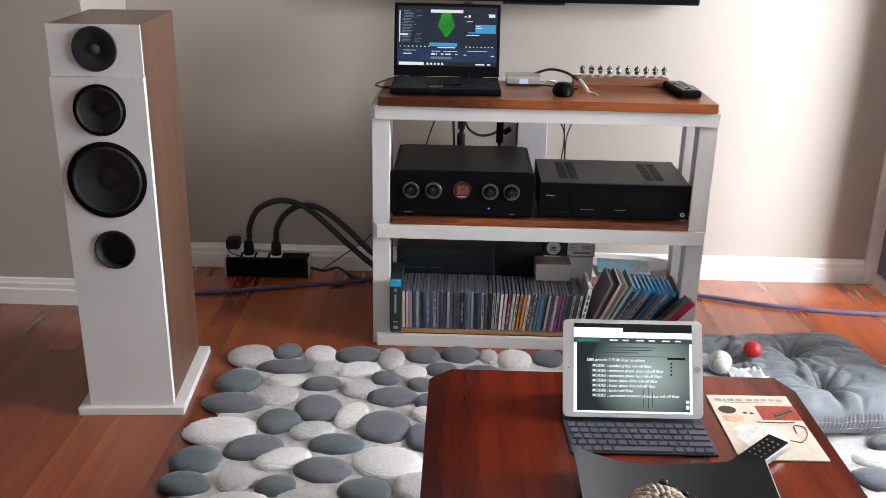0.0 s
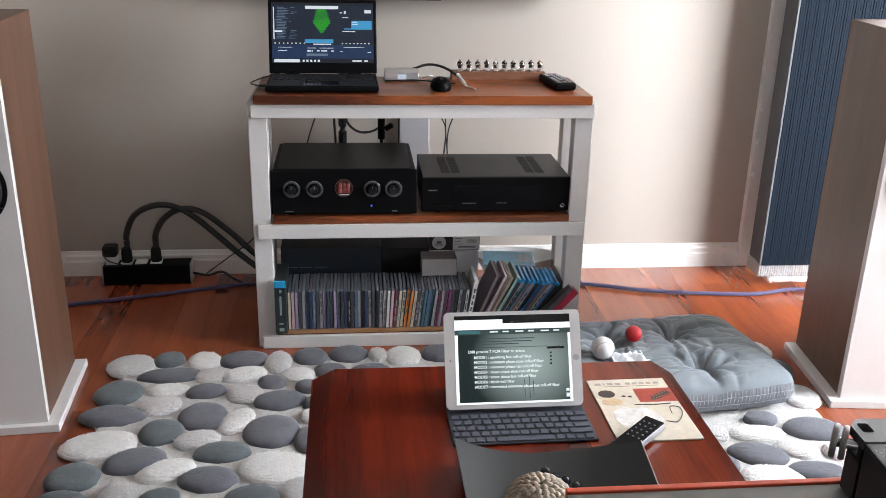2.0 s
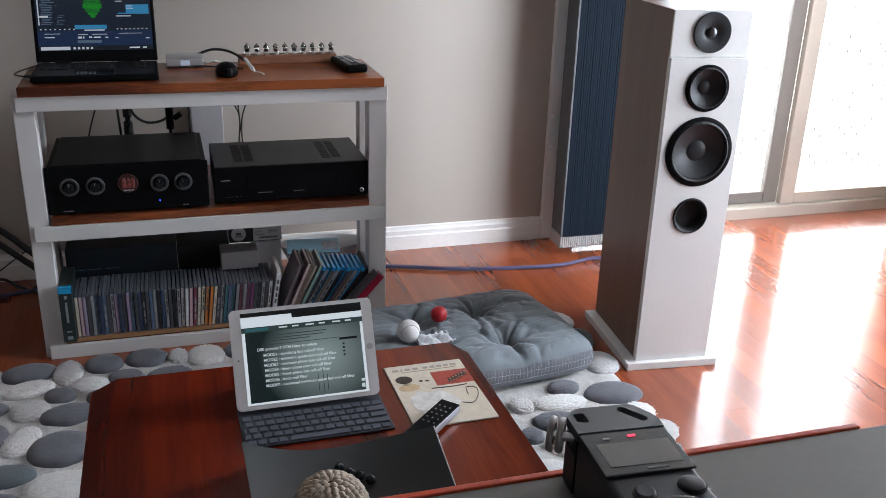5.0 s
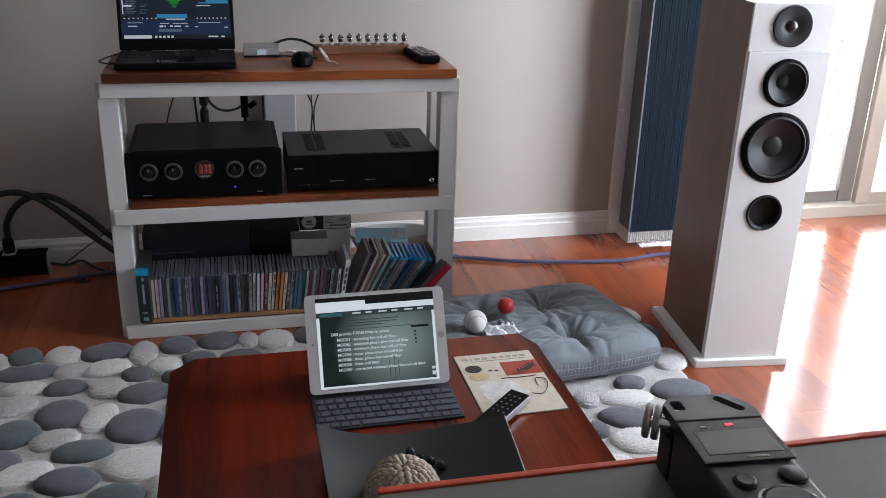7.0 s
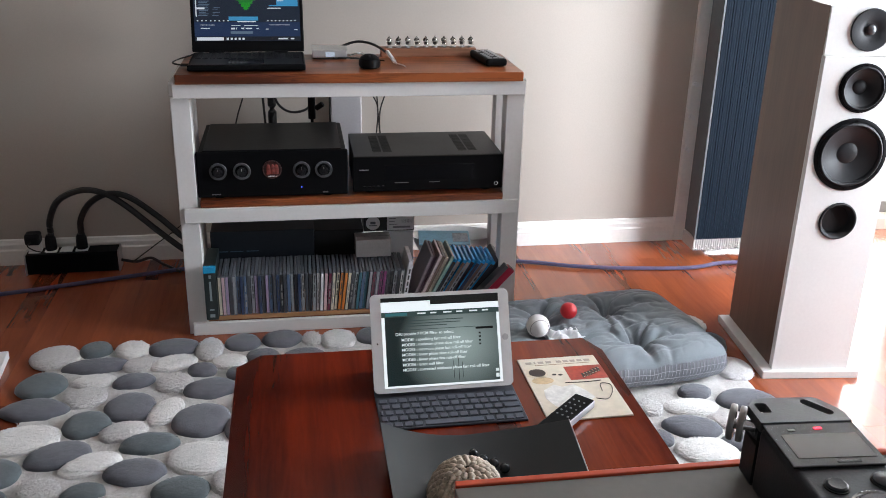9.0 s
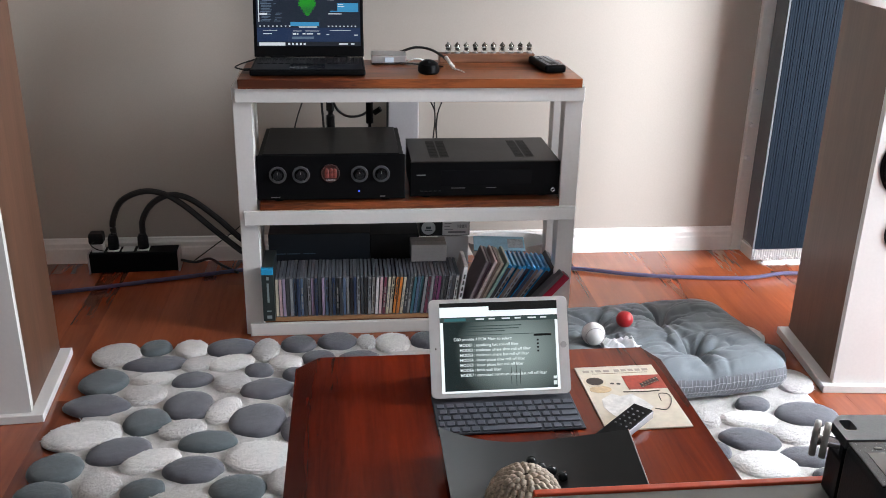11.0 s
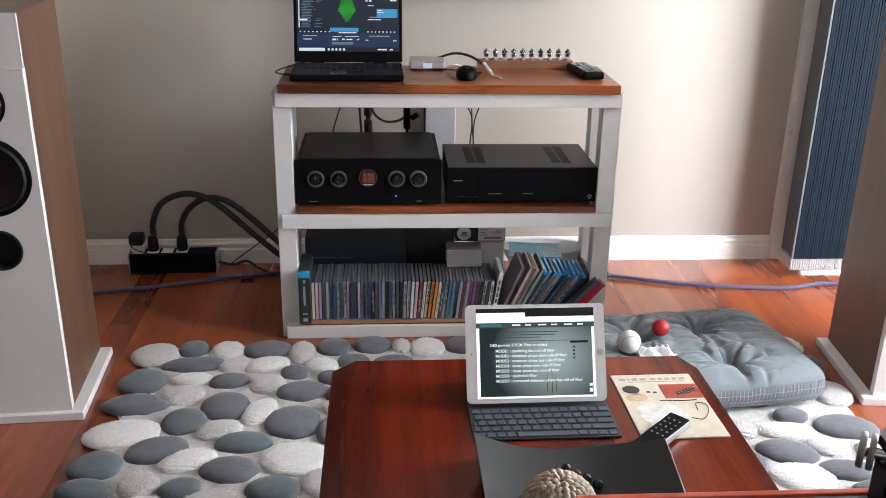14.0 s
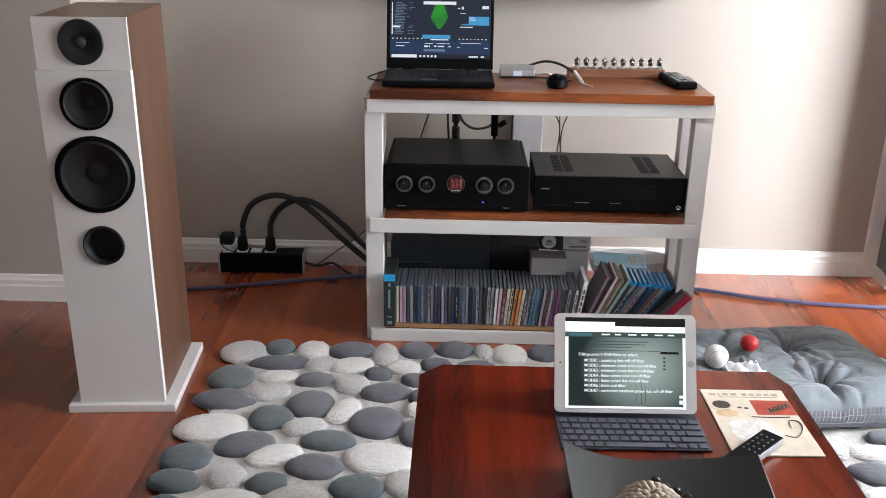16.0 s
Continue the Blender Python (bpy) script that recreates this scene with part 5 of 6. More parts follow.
def page_material():
    """The page's picture: a soft pale spot on dark teal."""
    m = glow("tablet_page", (0.1, 0.2, 0.2), 1.0)
    t = m.node_tree
    tc, gr, mp = t.nodes.new("ShaderNodeTexCoord"), t.nodes.new("ShaderNodeTexGradient"), t.nodes.new("ShaderNodeMapping")
    gr.gradient_type = "SPHERICAL"
    mp.inputs["Location"].default_value = (-0.27, 0, -0.8)
    mp.inputs["Scale"].default_value = (9.0, 9.0, 10.0)
    cr = t.nodes.new("ShaderNodeValToRGB")
    cr.color_ramp.elements[0].color, cr.color_ramp.elements[1].color = (0.008, 0.021, 0.021, 1), (0.42, 0.52, 0.5, 1)
    t.links.new(tc.outputs["Object"], mp.inputs[0])
    t.links.new(mp.outputs[0], gr.inputs[0])
    t.links.new(gr.outputs[0], cr.inputs[0])
    t.links.new(cr.outputs[0], t.nodes["Principled BSDF"].inputs["Emission Color"])
    return m


def tui(name, rows, material, y, label=""):
    return part(name, bars(B(), rows, y, 0.0002), material, slab, label, flat=True)


tui("screen", [(-0.1065, 0.1065, 0.008, 0.167)], TW, -0.0032, "lit screen")
tui("page", [(-0.101, 0.1015, 0.0115, 0.1335)], page_material(), -0.0035, "dark teal web page")
tui("status_bar", [(-0.1065, 0.1065, 0.1595, 0.167)], TK, -0.0035)
tui("tab_bar", [(-0.018, 0.1065, 0.152, 0.1605)], TK, -0.0036)
tui("menu_bar", [(-0.1065, 0.1065, 0.1325, 0.1415)], TG, -0.0036)
tui("site_mark", [(-0.099, -0.06, 0.1345, 0.1395)], TB, -0.0039)
tui("menu_words", [(-0.042 + k * 0.0235, -0.027 + k * 0.0235 - (0.004 if k % 2 else 0), 0.136, 0.1385) for k in range(6)], TT, -0.0039)
tui("body_lines", [(-0.06, 0.04, 0.124, 0.1255), (-0.06, 0.035, 0.119, 0.1205), (-0.06, 0.01, 0.1145, 0.116), (-0.075, 0.062, 0.1085, 0.1095)], TG, -0.0038)
tui("side_panel", [(0.062, 0.094, 0.104, 0.108)] + [(0.067, 0.0705, 0.076 + k * 0.0065, 0.079 + k * 0.0065) for k in range(4)], TK, -0.0038)
tui("scroll_buttons", [(0.0945, 0.1005, 0.0165, 0.0235), (0.0945, 0.1005, 0.027, 0.032)], TT, -0.0038)
tui("dark_reeds", [(0.018, 0.0188, 0.02, 0.05), (0.027, 0.0278, 0.016, 0.056), (0.034, 0.0348, 0.02, 0.047)], TK, -0.0038)
LINES = ["D80 provide 7 PCM Filter to select:", "MODE1 : apodizing fast roll-off filter", "MODE2 : minimum phase slow roll-off filter", "MODE3 : minimum phase fast roll-off filter", "MODE4 : linear phase slow roll-off filter",
         "MODE5 : linear phase fast roll-off filter", "MODE6 : brick wall filter", "MODE7 : corrected minimum phase fast roll-off filter"]
for k, text in enumerate(LINES):
    writing("page_text", text, 0.0072, TT, slab, Matrix.Translation((-0.083 if k == 0 else -0.073, -0.0041, 0.0995 - k * 0.0088 - (0.0015 if k else 0))) @ AHEAD)
part("home_button", lathe(B(), [(0.0058, 0), (0.0058, 0.0003), (0.0052, 0.0004), (0.005, 0.0001), (0, 0.0001)], Matrix.Translation((0.1155, -0.0032, 0.087)) @ AHEAD, 28), mat("home_ring", (0.5, 0.5, 0.5), 0.4), slab, "round home button")
part("front_camera", lathe(B(), [(0.0014, 0), (0.0014, 0.0003), (0, 0.0003)], Matrix.Translation((-0.1155, -0.0032, 0.087)) @ AHEAD, 14), BLACK_GLOSS, slab)

# ---- magazine ----
mag = thing("magazine", pose(0.596, 1.514, TZ + 0.0004, 0, 0, 1.0), "pale booklet with a coffee cup and guitar head on its cover", "booklet")
part("page_block", box(B(), -0.0785, 0.0785, -0.1125, 0.1125, 0, 0.003, 0.0006, 1), mat("cream_page", (0.64, 0.57, 0.46), 0.35, var=0.14, scale=14, fine=80), mag)


def flat(name, rows, material, z=0.0031, label=""):
    bm = B()
    for x0, x1, y0, y1 in rows:
        box(bm, x0, x1, y0, y1, z, z + 0.0003)
    return part(name, bm, material, mag, label, flat=True)


def disc(name, x, y, r, material, z=0.0031, sy=1.0):
    return part(name, lathe(B(), [(r, 0), (r, 0.0003), (0, 0.0003)], Matrix.Translation((x, y, z)) @ Matrix.Diagonal((1, sy, 1, 1)), 28), material, mag)


INK = mat("dark_brown_ink", (0.03, 0.018, 0.014), 0.4)
flat("title_bars", [(-0.066, -0.054, 0.09, 0.098), (-0.049, -0.046, 0.09, 0.098), (-0.041, -0.03, 0.09, 0.098), (-0.025, -0.014, 0.09, 0.098), (-0.004, 0.006, 0.09, 0.098), (0.01, 0.02, 0.09, 0.098), (0.024, 0.034, 0.09, 0.098), (0.038, 0.048, 0.09, 0.098), (0.052, 0.064, 0.09, 0.098)], mat("pale_title_ink", (0.36, 0.31, 0.26), 0.5), label="pale title bars")
flat("subtitle_bar", [(-0.05, 0.06, 0.083, 0.0845)], mat("brown_ink", (0.3, 0.2, 0.13), 0.5))
flat("red_photo", [(0.004, 0.0785, 0.02, 0.072)], mat("red_photo_ink", (0.36, 0.05, 0.03), 0.4, var=0.35, scale=18), label="red photograph")
disc("cup_saucer", -0.054, 0.053, 0.022, mat("saucer_white", (0.62, 0.54, 0.42), 0.4), sy=0.9)
disc("coffee", -0.053, 0.055, 0.0165, INK, 0.0035, 0.85)
disc("tea_stain", -0.05, 0.025, 0.021, mat("amber_stain", (0.58, 0.42, 0.24), 0.4, var=0.25, scale=40), 0.0031, 0.6)
for x, y in ((-0.022, 0.045), (-0.01, 0.043)):
    disc("coffee_bean", x, y, 0.0042, INK, sy=0.75)
bm = B()
for k in range(6):
    box(bm, 0.03 + k * 0.007, 0.036 + k * 0.007, 0.026 + k * 0.004, 0.042 + k * 0.004, 0.0035, 0.0038)
part("guitar_head", bm, INK, mag, "dark guitar head")
bm = B()
for k in range(6):
    box(bm, 0.032 + k * 0.007, 0.0345 + k * 0.007, 0.0275 + k * 0.004, 0.0295 + k * 0.004, 0.0039, 0.0041)
    box(bm, 0.034 + k * 0.007, 0.0365 + k * 0.007, 0.038 + k * 0.004, 0.04 + k * 0.004, 0.0039, 0.0041)
part("tuning_pegs", bm, mat("peg_pale", (0.6, 0.5, 0.38), 0.4), mag, "pale tuning pegs")
part("pale_paper", prism(B(), [(-0.05, -0.07), (-0.02, -0.082), (0.012, -0.06), (0.03, -0.045), (0.02, -0.02), (0.004, 0.004), (-0.02, -0.002), (-0.034, 0.008), (-0.058, -0.01), (-0.062, -0.04)], 0.0031, 0.0034), mat("white_paper_photo", (0.68, 0.66, 0.63), 0.4, var=0.25, scale=45), mag)
bm = B()
tube(bm, [(0.03, -0.05, 0.0036), (0.05, -0.055, 0.0036), (0.068, -0.03, 0.0036), (0.072, -0.005, 0.0036), (0.055, 0.0, 0.0036), (0.05, -0.025, 0.0036)], 0.0008, 6)
tube(bm, [(-0.01, 0.012, 0.0036), (0.03, 0.01, 0.0036), (0.06, 0.012, 0.0036)], 0.0009, 6)
part("spectacles", bm, INK, mag, "thin drawn spectacles")

# ---- remote control on the table ----
r2 = thing("remote_control", pose(0.597, 1.443, TZ + 0.0045, 0, 0, 44), "slim black remote control with a silver edge", "remote control")
part("body", box(B(), -0.155, 0, -0.019, 0.019, 0.001, 0.0175, 0.002), BLACK, r2)
part("silver_edge", box(B(), -0.154, -0.0005, -0.0202, -0.0192, 0.0025, 0.0162, 0.0003, 1), mat("dull_silver", (0.24, 0.24, 0.25), 0.3, 0.7), r2, "silver edge")
bt = mesh_of("button", lathe(B(), [(0.0019, 0), (0.0019, 0.001), (0.0012, 0.0014), (0, 0.0014)], None, 12), mat("grey_buttons", (0.2, 0.2, 0.205), 0.5, spec=0.15))
for i in range(5):
    for j in range(3):
        share("button", bt, r2, Matrix.Translation((-0.022 - i * 0.0145, -0.0105 + j * 0.0105, 0.0175)))

# ---- curved black tray with cones and glass drops ----
LEATHER = mat("black_leather", (0.014, 0.014, 0.015), 0.42, var=0.25, scale=12, fine=500, bump=0.12)
bw = thing("curved_tray", pose(0.374, 1.205, TZ), "black curved tray holding seed cones", "tray")


def trough(bm, w, d, sag, th):
    n, k = 28, 10
    top, low = [], []
    for i in range(n + 1):
        u = -1 + 2 * i / n
        z = 0.001 + sag * abs(u) ** 2.1
        yk = [(-d + 2 * d * j / k) for j in range(k + 1)]
        ends = [(w * u * (0.95 - 0.08 * (1 - y / d) if u > 0 else 1), y - (0.078 if u > 0 else 0.03) * u * u, z + 0.012 * max(0, u) * (y / d + 1) / 2) for y in yk]
        top.append([bm.verts.new((x, y, h + th)) for x, y, h in ends])
        low.append([bm.verts.new(e) for e in ends])
    for i in range(n):
        for j in range(k):
            bm.faces.new((top[i][j], top[i + 1][j], top[i + 1][j + 1], top[i][j + 1]))
            bm.faces.new((low[i][j], low[i][j + 1], low[i + 1][j + 1], low[i + 1][j]))
        bm.faces.new((top[i][0], low[i][0], low[i + 1][0], top[i + 1][0]))
        bm.faces.new((top[i][k], top[i + 1][k], low[i + 1][k], low[i][k]))
    for i in (0, n):
        for j in range(k):
            bm.faces.new((top[i][j], top[i][j + 1], low[i][j + 1], low[i][j]))
    return bm


part("tray_sheet", trough(B(), 0.154, 0.17, 0.055, 0.003), LEATHER, bw, angle=50)
part("pale_edge", tube(B(), [(0.154 * (0.95 - 0.08 * (1 - v)) + 0.0012, 0.17 * v - 0.078, 0.0585 + 0.006 * (v + 1)) for v in (-1, -0.5, 0, 0.5, 1)], 0.0012, 6), mat("worn_pale_edge", (0.35, 0.33, 0.31), 0.6), bw, "worn pale edge")

SCALE = mat("dry_cone_scales", (0.36, 0.3, 0.23), 0.75, var=0.45, scale=70, fine=300, bump=0.2)


def seed_cone(m, r, hgt, rows):
    ob = thing("seed_cone", m, "pale dry seed cone with overlapping round scales", "seed cone", "seed cones in the tray")
    bm = B()
    random.seed(int(r * 10000))
    for j in range(rows):
        f = (j + 0.5) / rows
        rr, z = r * math.cos(f * math.pi / 2 * 0.98) ** 0.75, hgt * math.sin(f * math.pi / 2)
        n = max(3, int(2 * math.pi * rr / 0.0094))
        for i in range(n):
            a = 2 * math.pi * (i + 0.5 * (j % 2)) / n
            s = 0.0064 * random.uniform(0.85, 1.15)
            tilt = f * 80
            mm = Matrix.Translation((rr * math.cos(a), rr * math.sin(a), z)) @ Matrix.Rotation(a, 4, "Z") @ Matrix.Rotation(radians(65 - tilt), 4, "Y") @ Matrix.Diagonal((s * 1.25, s * 0.86, s * 0.62, 1))
            lathe(bm, [(0, -0.9), (0.8, -0.45), (1, 0.0), (0.72, 0.6), (0.2, 1.05), (0, 1.1)], mm, 9)
    tagged(part("scale_cover", bm, SCALE, ob), kind="stuff")
    part("core", lathe(B(), [(0, 0), (r * 0.9, 0), (r * 0.88, hgt * 0.4), (r * 0.5, hgt * 0.82), (0, hgt * 0.95)], None, 24), mat("dark_cone_core", (0.08, 0.06, 0.045), 0.9), ob)


seed_cone(pose(0.332, 1.18, TZ + 0.008), 0.057, 0.071, 10)
seed_cone(pose(0.425, 1.135, TZ + 0.012), 0.03, 0.04, 5)
MARBLE = mat("smoky_glass", (0.02, 0.024, 0.028), 0.1, var=0.2, spec=0.5)
for x, y in ((0.368, 1.306), (0.381, 1.288), (0.395, 1.276), (0.409, 1.258)):
    bm = B()
    bmesh.ops.create_uvsphere(bm, u_segments=20, v_segments=12, radius=0.0085)
    u = (x - 0.374) / 0.154
    solid("glass_marble", bm, MARBLE, "glossy black glass drop in the tray", "marble", m=pose(x, y, TZ + 0.0125 + 0.055 * abs(u) ** 2.1), group="glass drops")

# ---- floor cushion ----
CW, CD = 0.305, 0.218
TUFTS = [(0.25, -0.5, 0.3), (0.24, 0.4, 1.2), (-0.42, -0.5, 2.1), (-0.42, 0.4, 4.0)]


def cushion_top(u, v):
    """Height of the tufted cover at u, v in -1..1."""
    e = max(0.0, 1 - abs(u) ** 6) * max(0.0, 1 - abs(v) ** 6)
    z = 0.062 + 0.046 * e ** 0.6 * (1 - 0.12 * (u * u + v * v))
    for tu, tv, ph in TUFTS:
        du, dv = (u - tu) * CW, (v - tv) * CD
        r, a = math.hypot(du, dv), math.atan2(dv, du)
        z -= 0.034 * math.exp(-(r / 0.032) ** 2) + 0.012 * math.exp(-(r / 0.09) ** 2)
        # pleats gathered by the tuft
        a += 0.5 * noise.noise((du * 14, dv * 14, ph))
        fold = (0.5 + 0.5 * math.cos(a * 7 + ph)) ** 4 + 0.6 * (0.5 + 0.5 * math.cos(a * 4 + 2 * ph)) ** 6
        z -= 0.018 * fold * math.exp(-(r / 0.1) ** 2) * min(1, r / 0.018)
    # creases that run from tuft to tuft
    for tu in (0.245, -0.42):
        off = (u - tu) * CW + 0.012 * noise.noise((v * 2, tu * 5, 3))
        z -= 0.011 * math.exp(-(off / 0.016) ** 2) * math.exp(-(v / 0.62) ** 4)
    for tv in (-0.5, 0.4):
        off = (v - tv) * CD + 0.012 * noise.noise((u * 2, tv * 5, 8))
        z -= 0.008 * math.exp(-(off / 0.015) ** 2) * e
    z += e * (0.005 * noise.noise((u * 2.4 + 5, v * 2, 2)) + 0.0012 * noise.noise((u * 8, v * 6, 7)))
    for p, q, k, g in ((3.5, 4.5, 3, 0.004), (2.2, 5.5, 15, 0.0045)):
        z -= g * (1 - min(1, 2.4 * abs(noise.noise((u * p + v * 1.4, v * q - u * 0.8, k))))) ** 5 * e
    return z


def cushion_mesh(w, d):
    bm = B()
    nx, ny = 168, 120
    top = []
    for j in range(ny + 1):
        row = []
        for i in range(nx + 1):
            u, v = -1 + 2 * i / nx, -1 + 2 * j / ny
            cx = (1 - 0.045 * abs(v) ** 8) * (1 - 0.05 * max(0, v) if u > 0 else 1)
            cy = 1 - 0.06 * abs(u) ** 8
            row.append(bm.verts.new((u * w * cx + 0.005 * noise.noise((u, v * 3, 9)), v * d * cy + 0.005 * noise.noise((u * 3, v, 11)), cushion_top(u, v))))
        top.append(row)
    for j in range(ny):
        for i in range(nx):
            bm.faces.new((top[j][i], top[j][i + 1], top[j + 1][i + 1], top[j + 1][i]))
    ring = [top[0][i] for i in range(nx)] + [top[j][nx] for j in range(ny)] + [top[ny][i] for i in range(nx, 0, -1)] + [top[j][0] for j in range(ny, 0, -1)]
    return bm, [v.co.copy() for v in ring]


CUSHION = mat("blue_grey_velour", (0.165, 0.185, 0.2), 1.0, var=0.16, scale=9, fine=500, bump=0.12, sheen=0.2, spec=0.1)
GUSSET = mat("grey_checked_cloth", (0.22, 0.228, 0.25), 0.9, var=0.2, scale=40, fine=500, bump=0.2)
CM = pose(0.903, 2.268, 0.026, 0, 0, 6)
cu = thing("floor_cushion", CM, "tufted blue-grey velour floor cushion with a checked edge", "cushion")
bm, ring = cushion_mesh(CW, CD)
part("top_cover", bm, CUSHION, cu, angle=180)
bm = B()
a = [bm.verts.new(c) for c in ring]
mid = [bm.verts.new((c.x * 1.012, c.y * 1.015, c.z * 0.5)) for c in ring]
low = [bm.verts.new((c.x * 0.97, c.y * 0.97, 0)) for c in ring]
for i in range(len(ring)):
    k = (i + 1) % len(ring)
    bm.faces.new((a[i], mid[i], mid[k], a[k]))
    bm.faces.new((mid[i], low[i], low[k], mid[k]))
bm.faces.new(low)
g = part("gusset", bm, GUSSET, cu, "checked grey side band", angle=60)
bm = B()
for i in range(0, len(ring), 3):
    c = ring[i]
    tube(bm, [(c.x * 1.002, c.y * 1.003, c.z * 0.97), (c.x * 1.015, c.y * 1.018, c.z * 0.5), (c.x * 0.978, c.y * 0.978, 0.004)], 0.0009, 5, 4)
for f, wide in ((0.3, 1.004), (0.66, 1.011)):
    tube(bm, [(c.x * wide, c.y * wide, c.z * f) for c in ring[::4] + ring[:1]], 0.0008, 5, 3)
part("seams", bm, mat("pale_check_thread", (0.37, 0.38, 0.41), 0.9), g)


def on_cushion(x, y):
    p = CM.inverted() @ Vector((x, y, 0))
    return CM.translation.z + cushion_top(p.x / CW, p.y / CD)


def ball(name, x, y, z, r, material, label):
    bm = B()
    bmesh.ops.create_uvsphere(bm, u_segments=32, v_segments=20, radius=r)
    return solid(name, bm, material, label, "ball", m=pose(x, y, z))


ball("rubber_ball", 0.832, 2.29, on_cushion(0.832, 2.29) + 0.022, 0.0235, mat("red_rubber", (0.42, 0.012, 0.018), 0.35, var=0.12), "small red rubber ball on the cushion")
bb = ball("white_ball", 0.722, 2.205, on_cushion(0.722, 2.205) + 0.029, 0.031, mat("white_leather", (0.62, 0.61, 0.59), 0.5, var=0.1, scale=60, bump=0.1), "white stitched leather ball on the cushion")
for s in (-1, 1):
    bm = B()
    tube(bm, [(0.0315 * math.cos(t) * 0.8, s * 0.0186, 0.0315 * math.sin(t) * 0.8) for t in np.linspace(0, 6.28, 17)], 0.0009, 5, 4)
    part("stitch_line", bm, mat("grey_stitch", (0.3, 0.29, 0.28), 0.7), bb, "grey stitching")
bm = B()
nx = 30
g = [[bm.verts.new((0.1 * i / nx - 0.05, 0.06 * j / 16 - 0.03, 0.012 + 0.016 * abs(noise.noise((i * 0.22, j * 0.3, 1))) + 0.012 * math.sin(i * 0.5 + j * 0.3) * math.exp(-((j - 8) / 6) ** 2))) for j in range(17)] for i in range(nx + 1)]
for i in range(nx):
    for j in range(16):
        bm.faces.new((g[i][j], g[i + 1][j], g[i + 1][j + 1], g[i][j + 1]))
cl = solid("crumpled_tissue", bm, mat("white_tissue", (0.72, 0.73, 0.75), 0.6, var=0.05), "crumpled white tissue on the cushion", "tissue", m=pose(0.79, 2.19, on_cushion(0.79, 2.19) + 0.002, 0, 0, 8), angle=180)
md = cl.modifiers.new("thickness", "SOLIDIFY")
md.thickness = 0.0015

# ---- grey ledge with a red edge in the foreground, and the sound recorder on it ----
LZ = 0.9
ledge = thing("side_table", pose(0, 0, 0), "grey-topped side table with an orange-red edge", "side table")
part("tabletop", box(B(), 0.1885, 0.97, 0.0, 0.5165, LZ - 0.03, LZ, 0.001), mat("dull_grey_laminate", (0.16, 0.155, 0.14), 0.55, var=0.08, scale=20), ledge, "dull grey top")
part("edge_strip", box(B(), 0.1895, 0.595, 0.517, 0.522, LZ - 0.03, LZ + 0.0012, 0.0008), mat("orange_red_edging", (0.62, 0.075, 0.02), 0.4, var=0.12), ledge, "orange-red edge strip")
for x in (0.25, 0.85):
    for y in (0.05, 0.38):
        part("leg", box(B(), x, x + 0.04, y, y + 0.04, 0.0, LZ - 0.0305, 0.002), BLACK, ledge)

TZR = 0.053
sr = thing("sound_recorder", pose(0.3888, 0.452, LZ, 0, 0, -4) @ Matrix.Scale(0.82, 4), "charcoal handheld sound recorder with a lit red light", "sound recorder")
part("body", prism(B(), round_rect(-0.034, 0.034, -0.085, 0.05, 0.006, 4), 0.0, TZR, 0.0055, None, 4), GREY_PLASTIC, sr)
NOSE = [(-0.0335, 0.0505), (0.0335, 0.0505), (0.033, 0.0605), (0.0195, 0.081), (-0.0235, 0.081), (-0.0335, 0.0705)]
part("nose", prism(B(), NOSE, 0.0, TZR - 0.015, 0.003), GREY_PLASTIC, sr)


def holed(outline, holes, z0, z1):
    """A flat plate with openings through it."""
    bm = B()
    edges = []
    for loop in [outline] + holes:
        vs = [bm.verts.new((x, y, z0)) for x, y in loop]
        edges += [bm.edges.new((vs[i], vs[(i + 1) % len(vs)])) for i in range(len(vs))]
    bmesh.ops.triangle_fill(bm, edges=edges, use_beauty=True, use_dissolve=True)
    r = bmesh.ops.extrude_face_region(bm, geom=bm.faces[:])
    bmesh.ops.translate(bm, vec=(0, 0, z1 - z0), verts=[v for v in r["geom"] if isinstance(v, bmesh.types.BMVert)])
    return bm


turn = Matrix.Rotation(radians(-52), 2)
slot = [tuple(Vector((0.0165, 0.0675)) + turn @ Vector(p)) for p in round_rect(-0.0125, 0.0125, -0.0038, 0.0038, 0.0034, 4)]
hd = part("head_guard", holed([(-0.0335, 0.0485), (0.0335, 0.0485), (0.0335, 0.0605), (0.031, 0.066), (0.0225, 0.079), (0.0185, 0.0815), (-0.0225, 0.0815), (-0.027, 0.0795), (-0.0335, 0.0715)],
                              [round_rect(-0.0285, -0.0195, 0.0615, 0.0745, 0.002, 3), slot], TZR - 0.005, TZR + 0.0026), mat("grey_guard_plastic", (0.09, 0.098, 0.102), 0.4, var=0.1, fine=500, bump=0.06), sr, "grey guard with open slots")
for x, y in ((-0.031, 0.054), (0.0, 0.079), (0.031, 0.054)):
    part("guard_post", box(B(), x - 0.002, x + 0.002, y - 0.002, y + 0.002, TZR - 0.0148, TZR - 0.0052), GREY_PLASTIC, hd)
bez = part("bezel", box(B(), -0.0335, 0.0335, -0.004, 0.0475, TZR + 0.0002, TZR + 0.0022, 0.001), mat("dark_bezel", (0.012, 0.012, 0.012), 0.25, var=0.05), sr, "glossy dark bezel")
part("display", box(B(), -0.026, 0.0285, 0.005, 0.033, TZR + 0.0023, TZR + 0.0026), mat("grey_lcd", (0.105, 0.095, 0.078), 0.35, var=0.06), bez, "blank grey display")
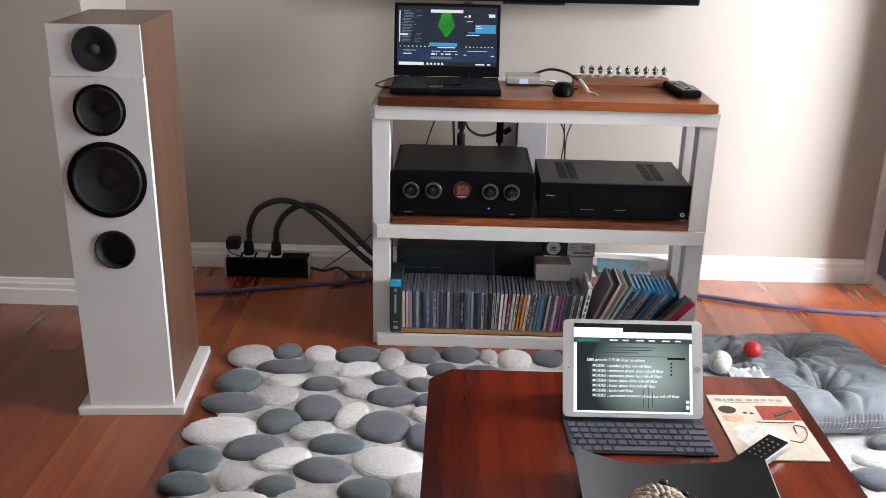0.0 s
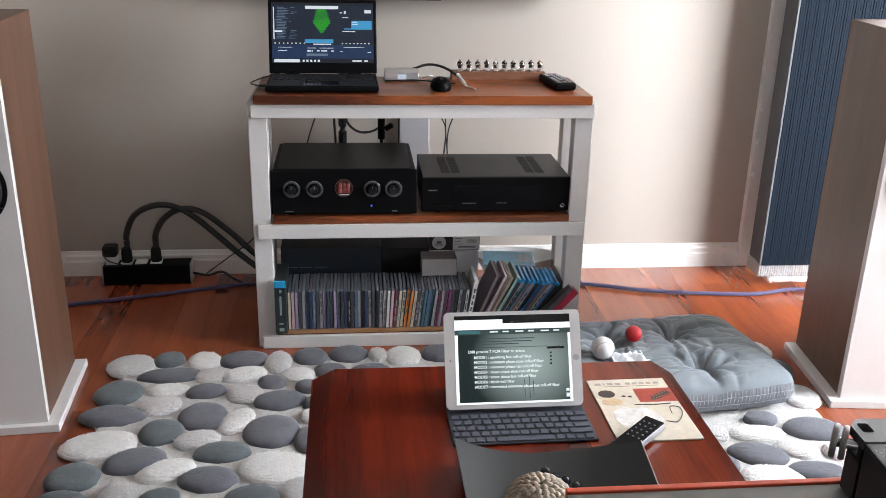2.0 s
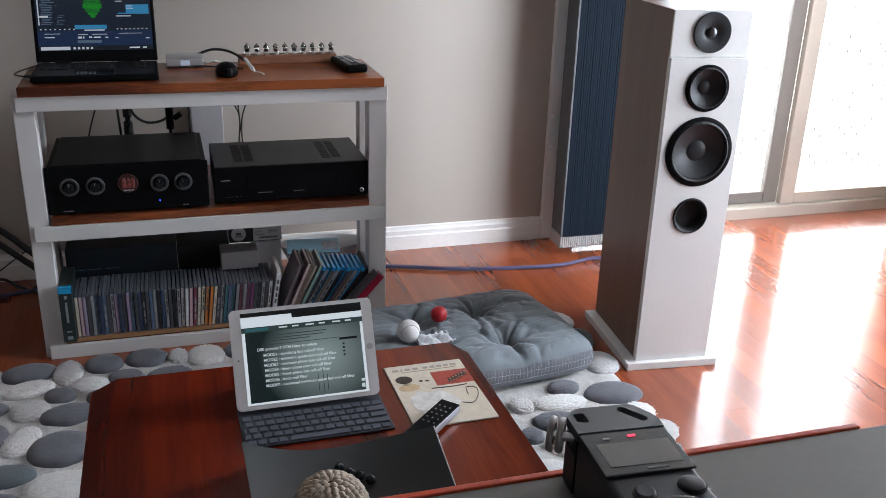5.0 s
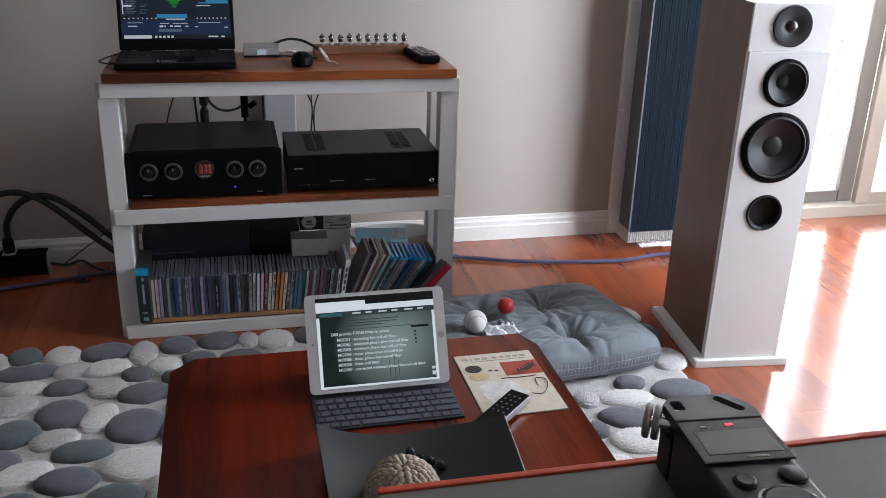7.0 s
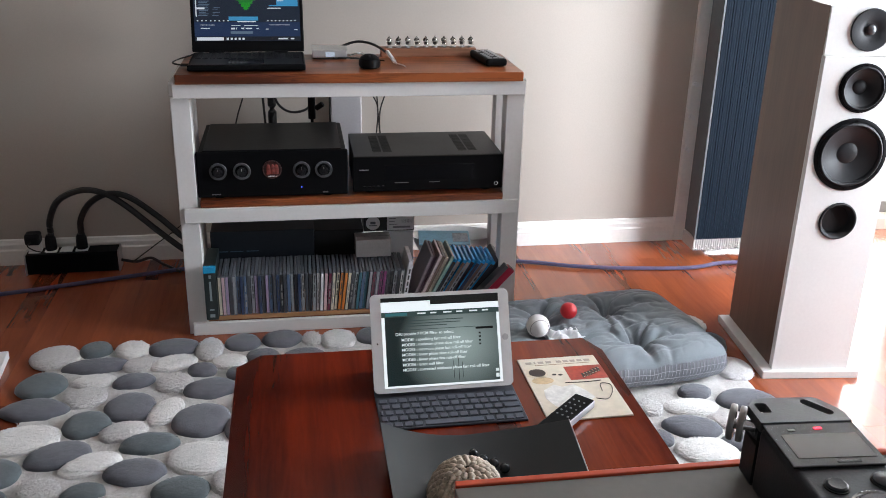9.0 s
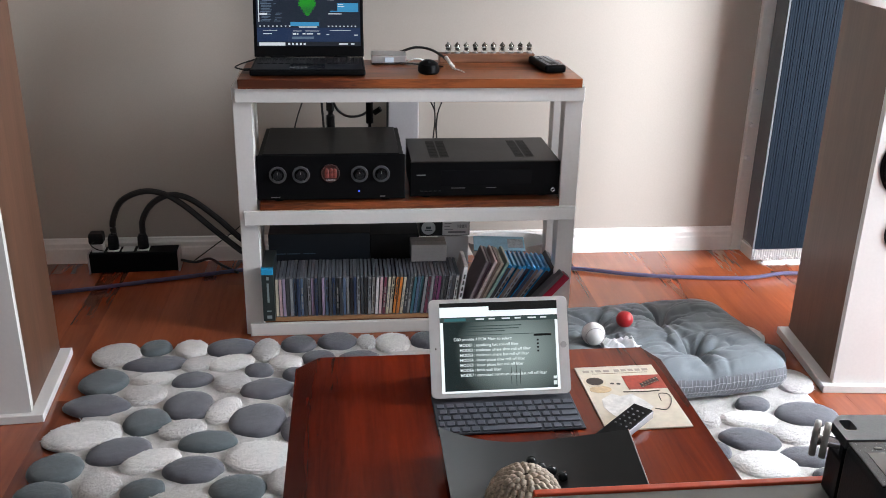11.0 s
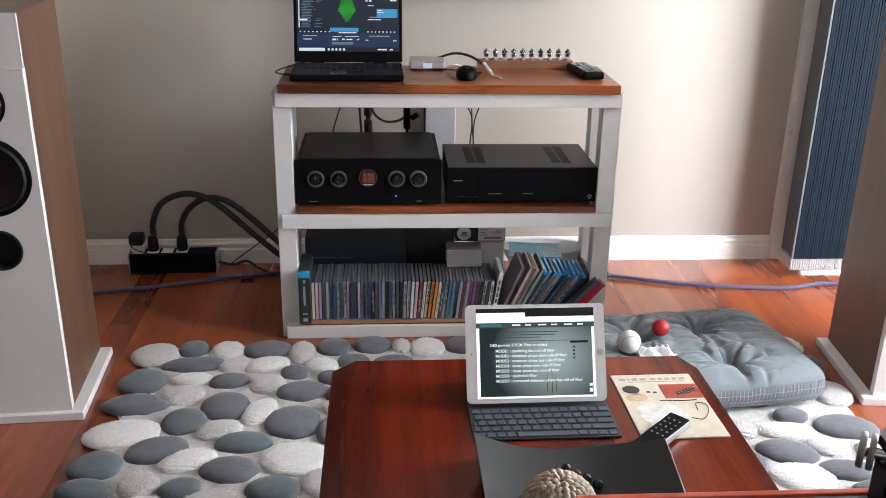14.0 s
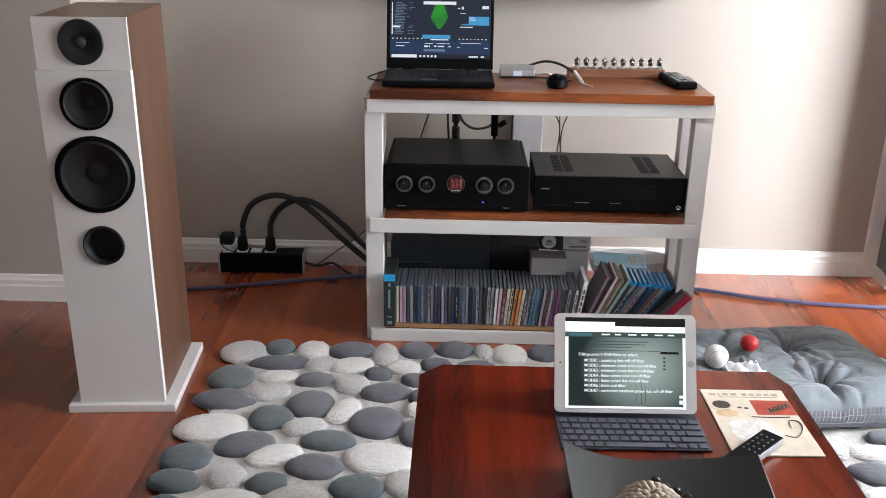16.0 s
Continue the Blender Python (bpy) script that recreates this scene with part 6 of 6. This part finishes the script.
part("record_light", box(B(), 0.0008, 0.0068, 0.0385, 0.0412, TZR + 0.0023, TZR + 0.003, 0.0003, 1), glow("record_red", (1.0, 0.03, 0.07), 2.6), bez, "glowing red light")
part("peak_light", box(B(), -0.0185, -0.0135, 0.0375, 0.0395, TZR + 0.0023, TZR + 0.0028), mat("unlit_lamp", (0.3, 0.3, 0.28), 0.4), bez)
bm = B()
for k in range(6):
    box(bm, -0.001 + k * 0.0028, 0.0012 + k * 0.0028, -0.0005, 0.0015, TZR + 0.0023, TZR + 0.0026)
part("lettering", bm, mat("grey_letter_bars", (0.14, 0.14, 0.14), 0.5), bez)
for x, y, r in ((-0.014, -0.024, 0.0072), (0.0215, -0.0205, 0.0088)):
    bt2 = part("button", lathe(B(), [(r, 0), (r, 0.0018), (r * 0.8, 0.0028), (0, 0.0024)], Matrix.Translation((x, y, TZR + 0.0002)), 24), GREY_PLASTIC, sr, "charcoal round button")
    part("button_rim", lathe(B(), [(r * 1.02, 0), (r * 1.14, 0), (r * 1.14, 0.0009), (r * 1.02, 0.0009), (r * 1.02, 0)], Matrix.Translation((x, y, TZR + 0.0001)), 24), VENT, bt2)
part("dial_ring", lathe(B(), [(0.021, 0), (0.021, 0.002), (0.019, 0.003), (0.0175, 0.0005)], Matrix.Translation((0.004, -0.052, TZR + 0.0002)), 32), CHROME, sr, "silver dial ring")
part("dial", lathe(B(), [(0.0172, 0), (0.0165, 0.003), (0, 0.0034)], Matrix.Translation((0.004, -0.052, TZR + 0.0002)), 32), BLACK_GLOSS, sr)
part("chrome_side", box(B(), 0.0336, 0.0348, -0.08, 0.055, TZR - 0.007, TZR - 0.003, 0.0006, 1), CHROME, sr, "bright side trim")
MIC_METAL = mat("dull_microphone_metal", (0.32, 0.31, 0.3), 0.45, 0.7, var=0.1)
MIC = Matrix.Translation((-0.043, 0.066, TZR - 0.008)) @ Matrix.Rotation(radians(-30), 4, "Z")
for x in (0.0032, -0.0036):
    mc = part("microphone", lathe(B(), [(0.0085, -0.0022), (0.0128, -0.0022), (0.0134, -0.001), (0.0134, 0.001), (0.0128, 0.0022), (0.0085, 0.0022), (0.0085, -0.0022)], MIC @ Matrix.Translation((x, 0, 0)) @ Matrix.Rotation(radians(90), 4, "Y"), 32), MIC_METAL, sr, "dull silver microphone ring")
    part("grille", lathe(B(), [(0, -0.001), (0.0084, -0.001), (0.0084, 0.001), (0, 0.001)], MIC @ Matrix.Translation((x, 0, 0)) @ Matrix.Rotation(radians(90), 4, "Y"), 24), VENT, mc)
part("microphone_arm", rod(B(), (-0.046, 0.066, TZR - 0.008), (-0.03, 0.06, TZR - 0.008), 0.004, 14), CHROME, sr)
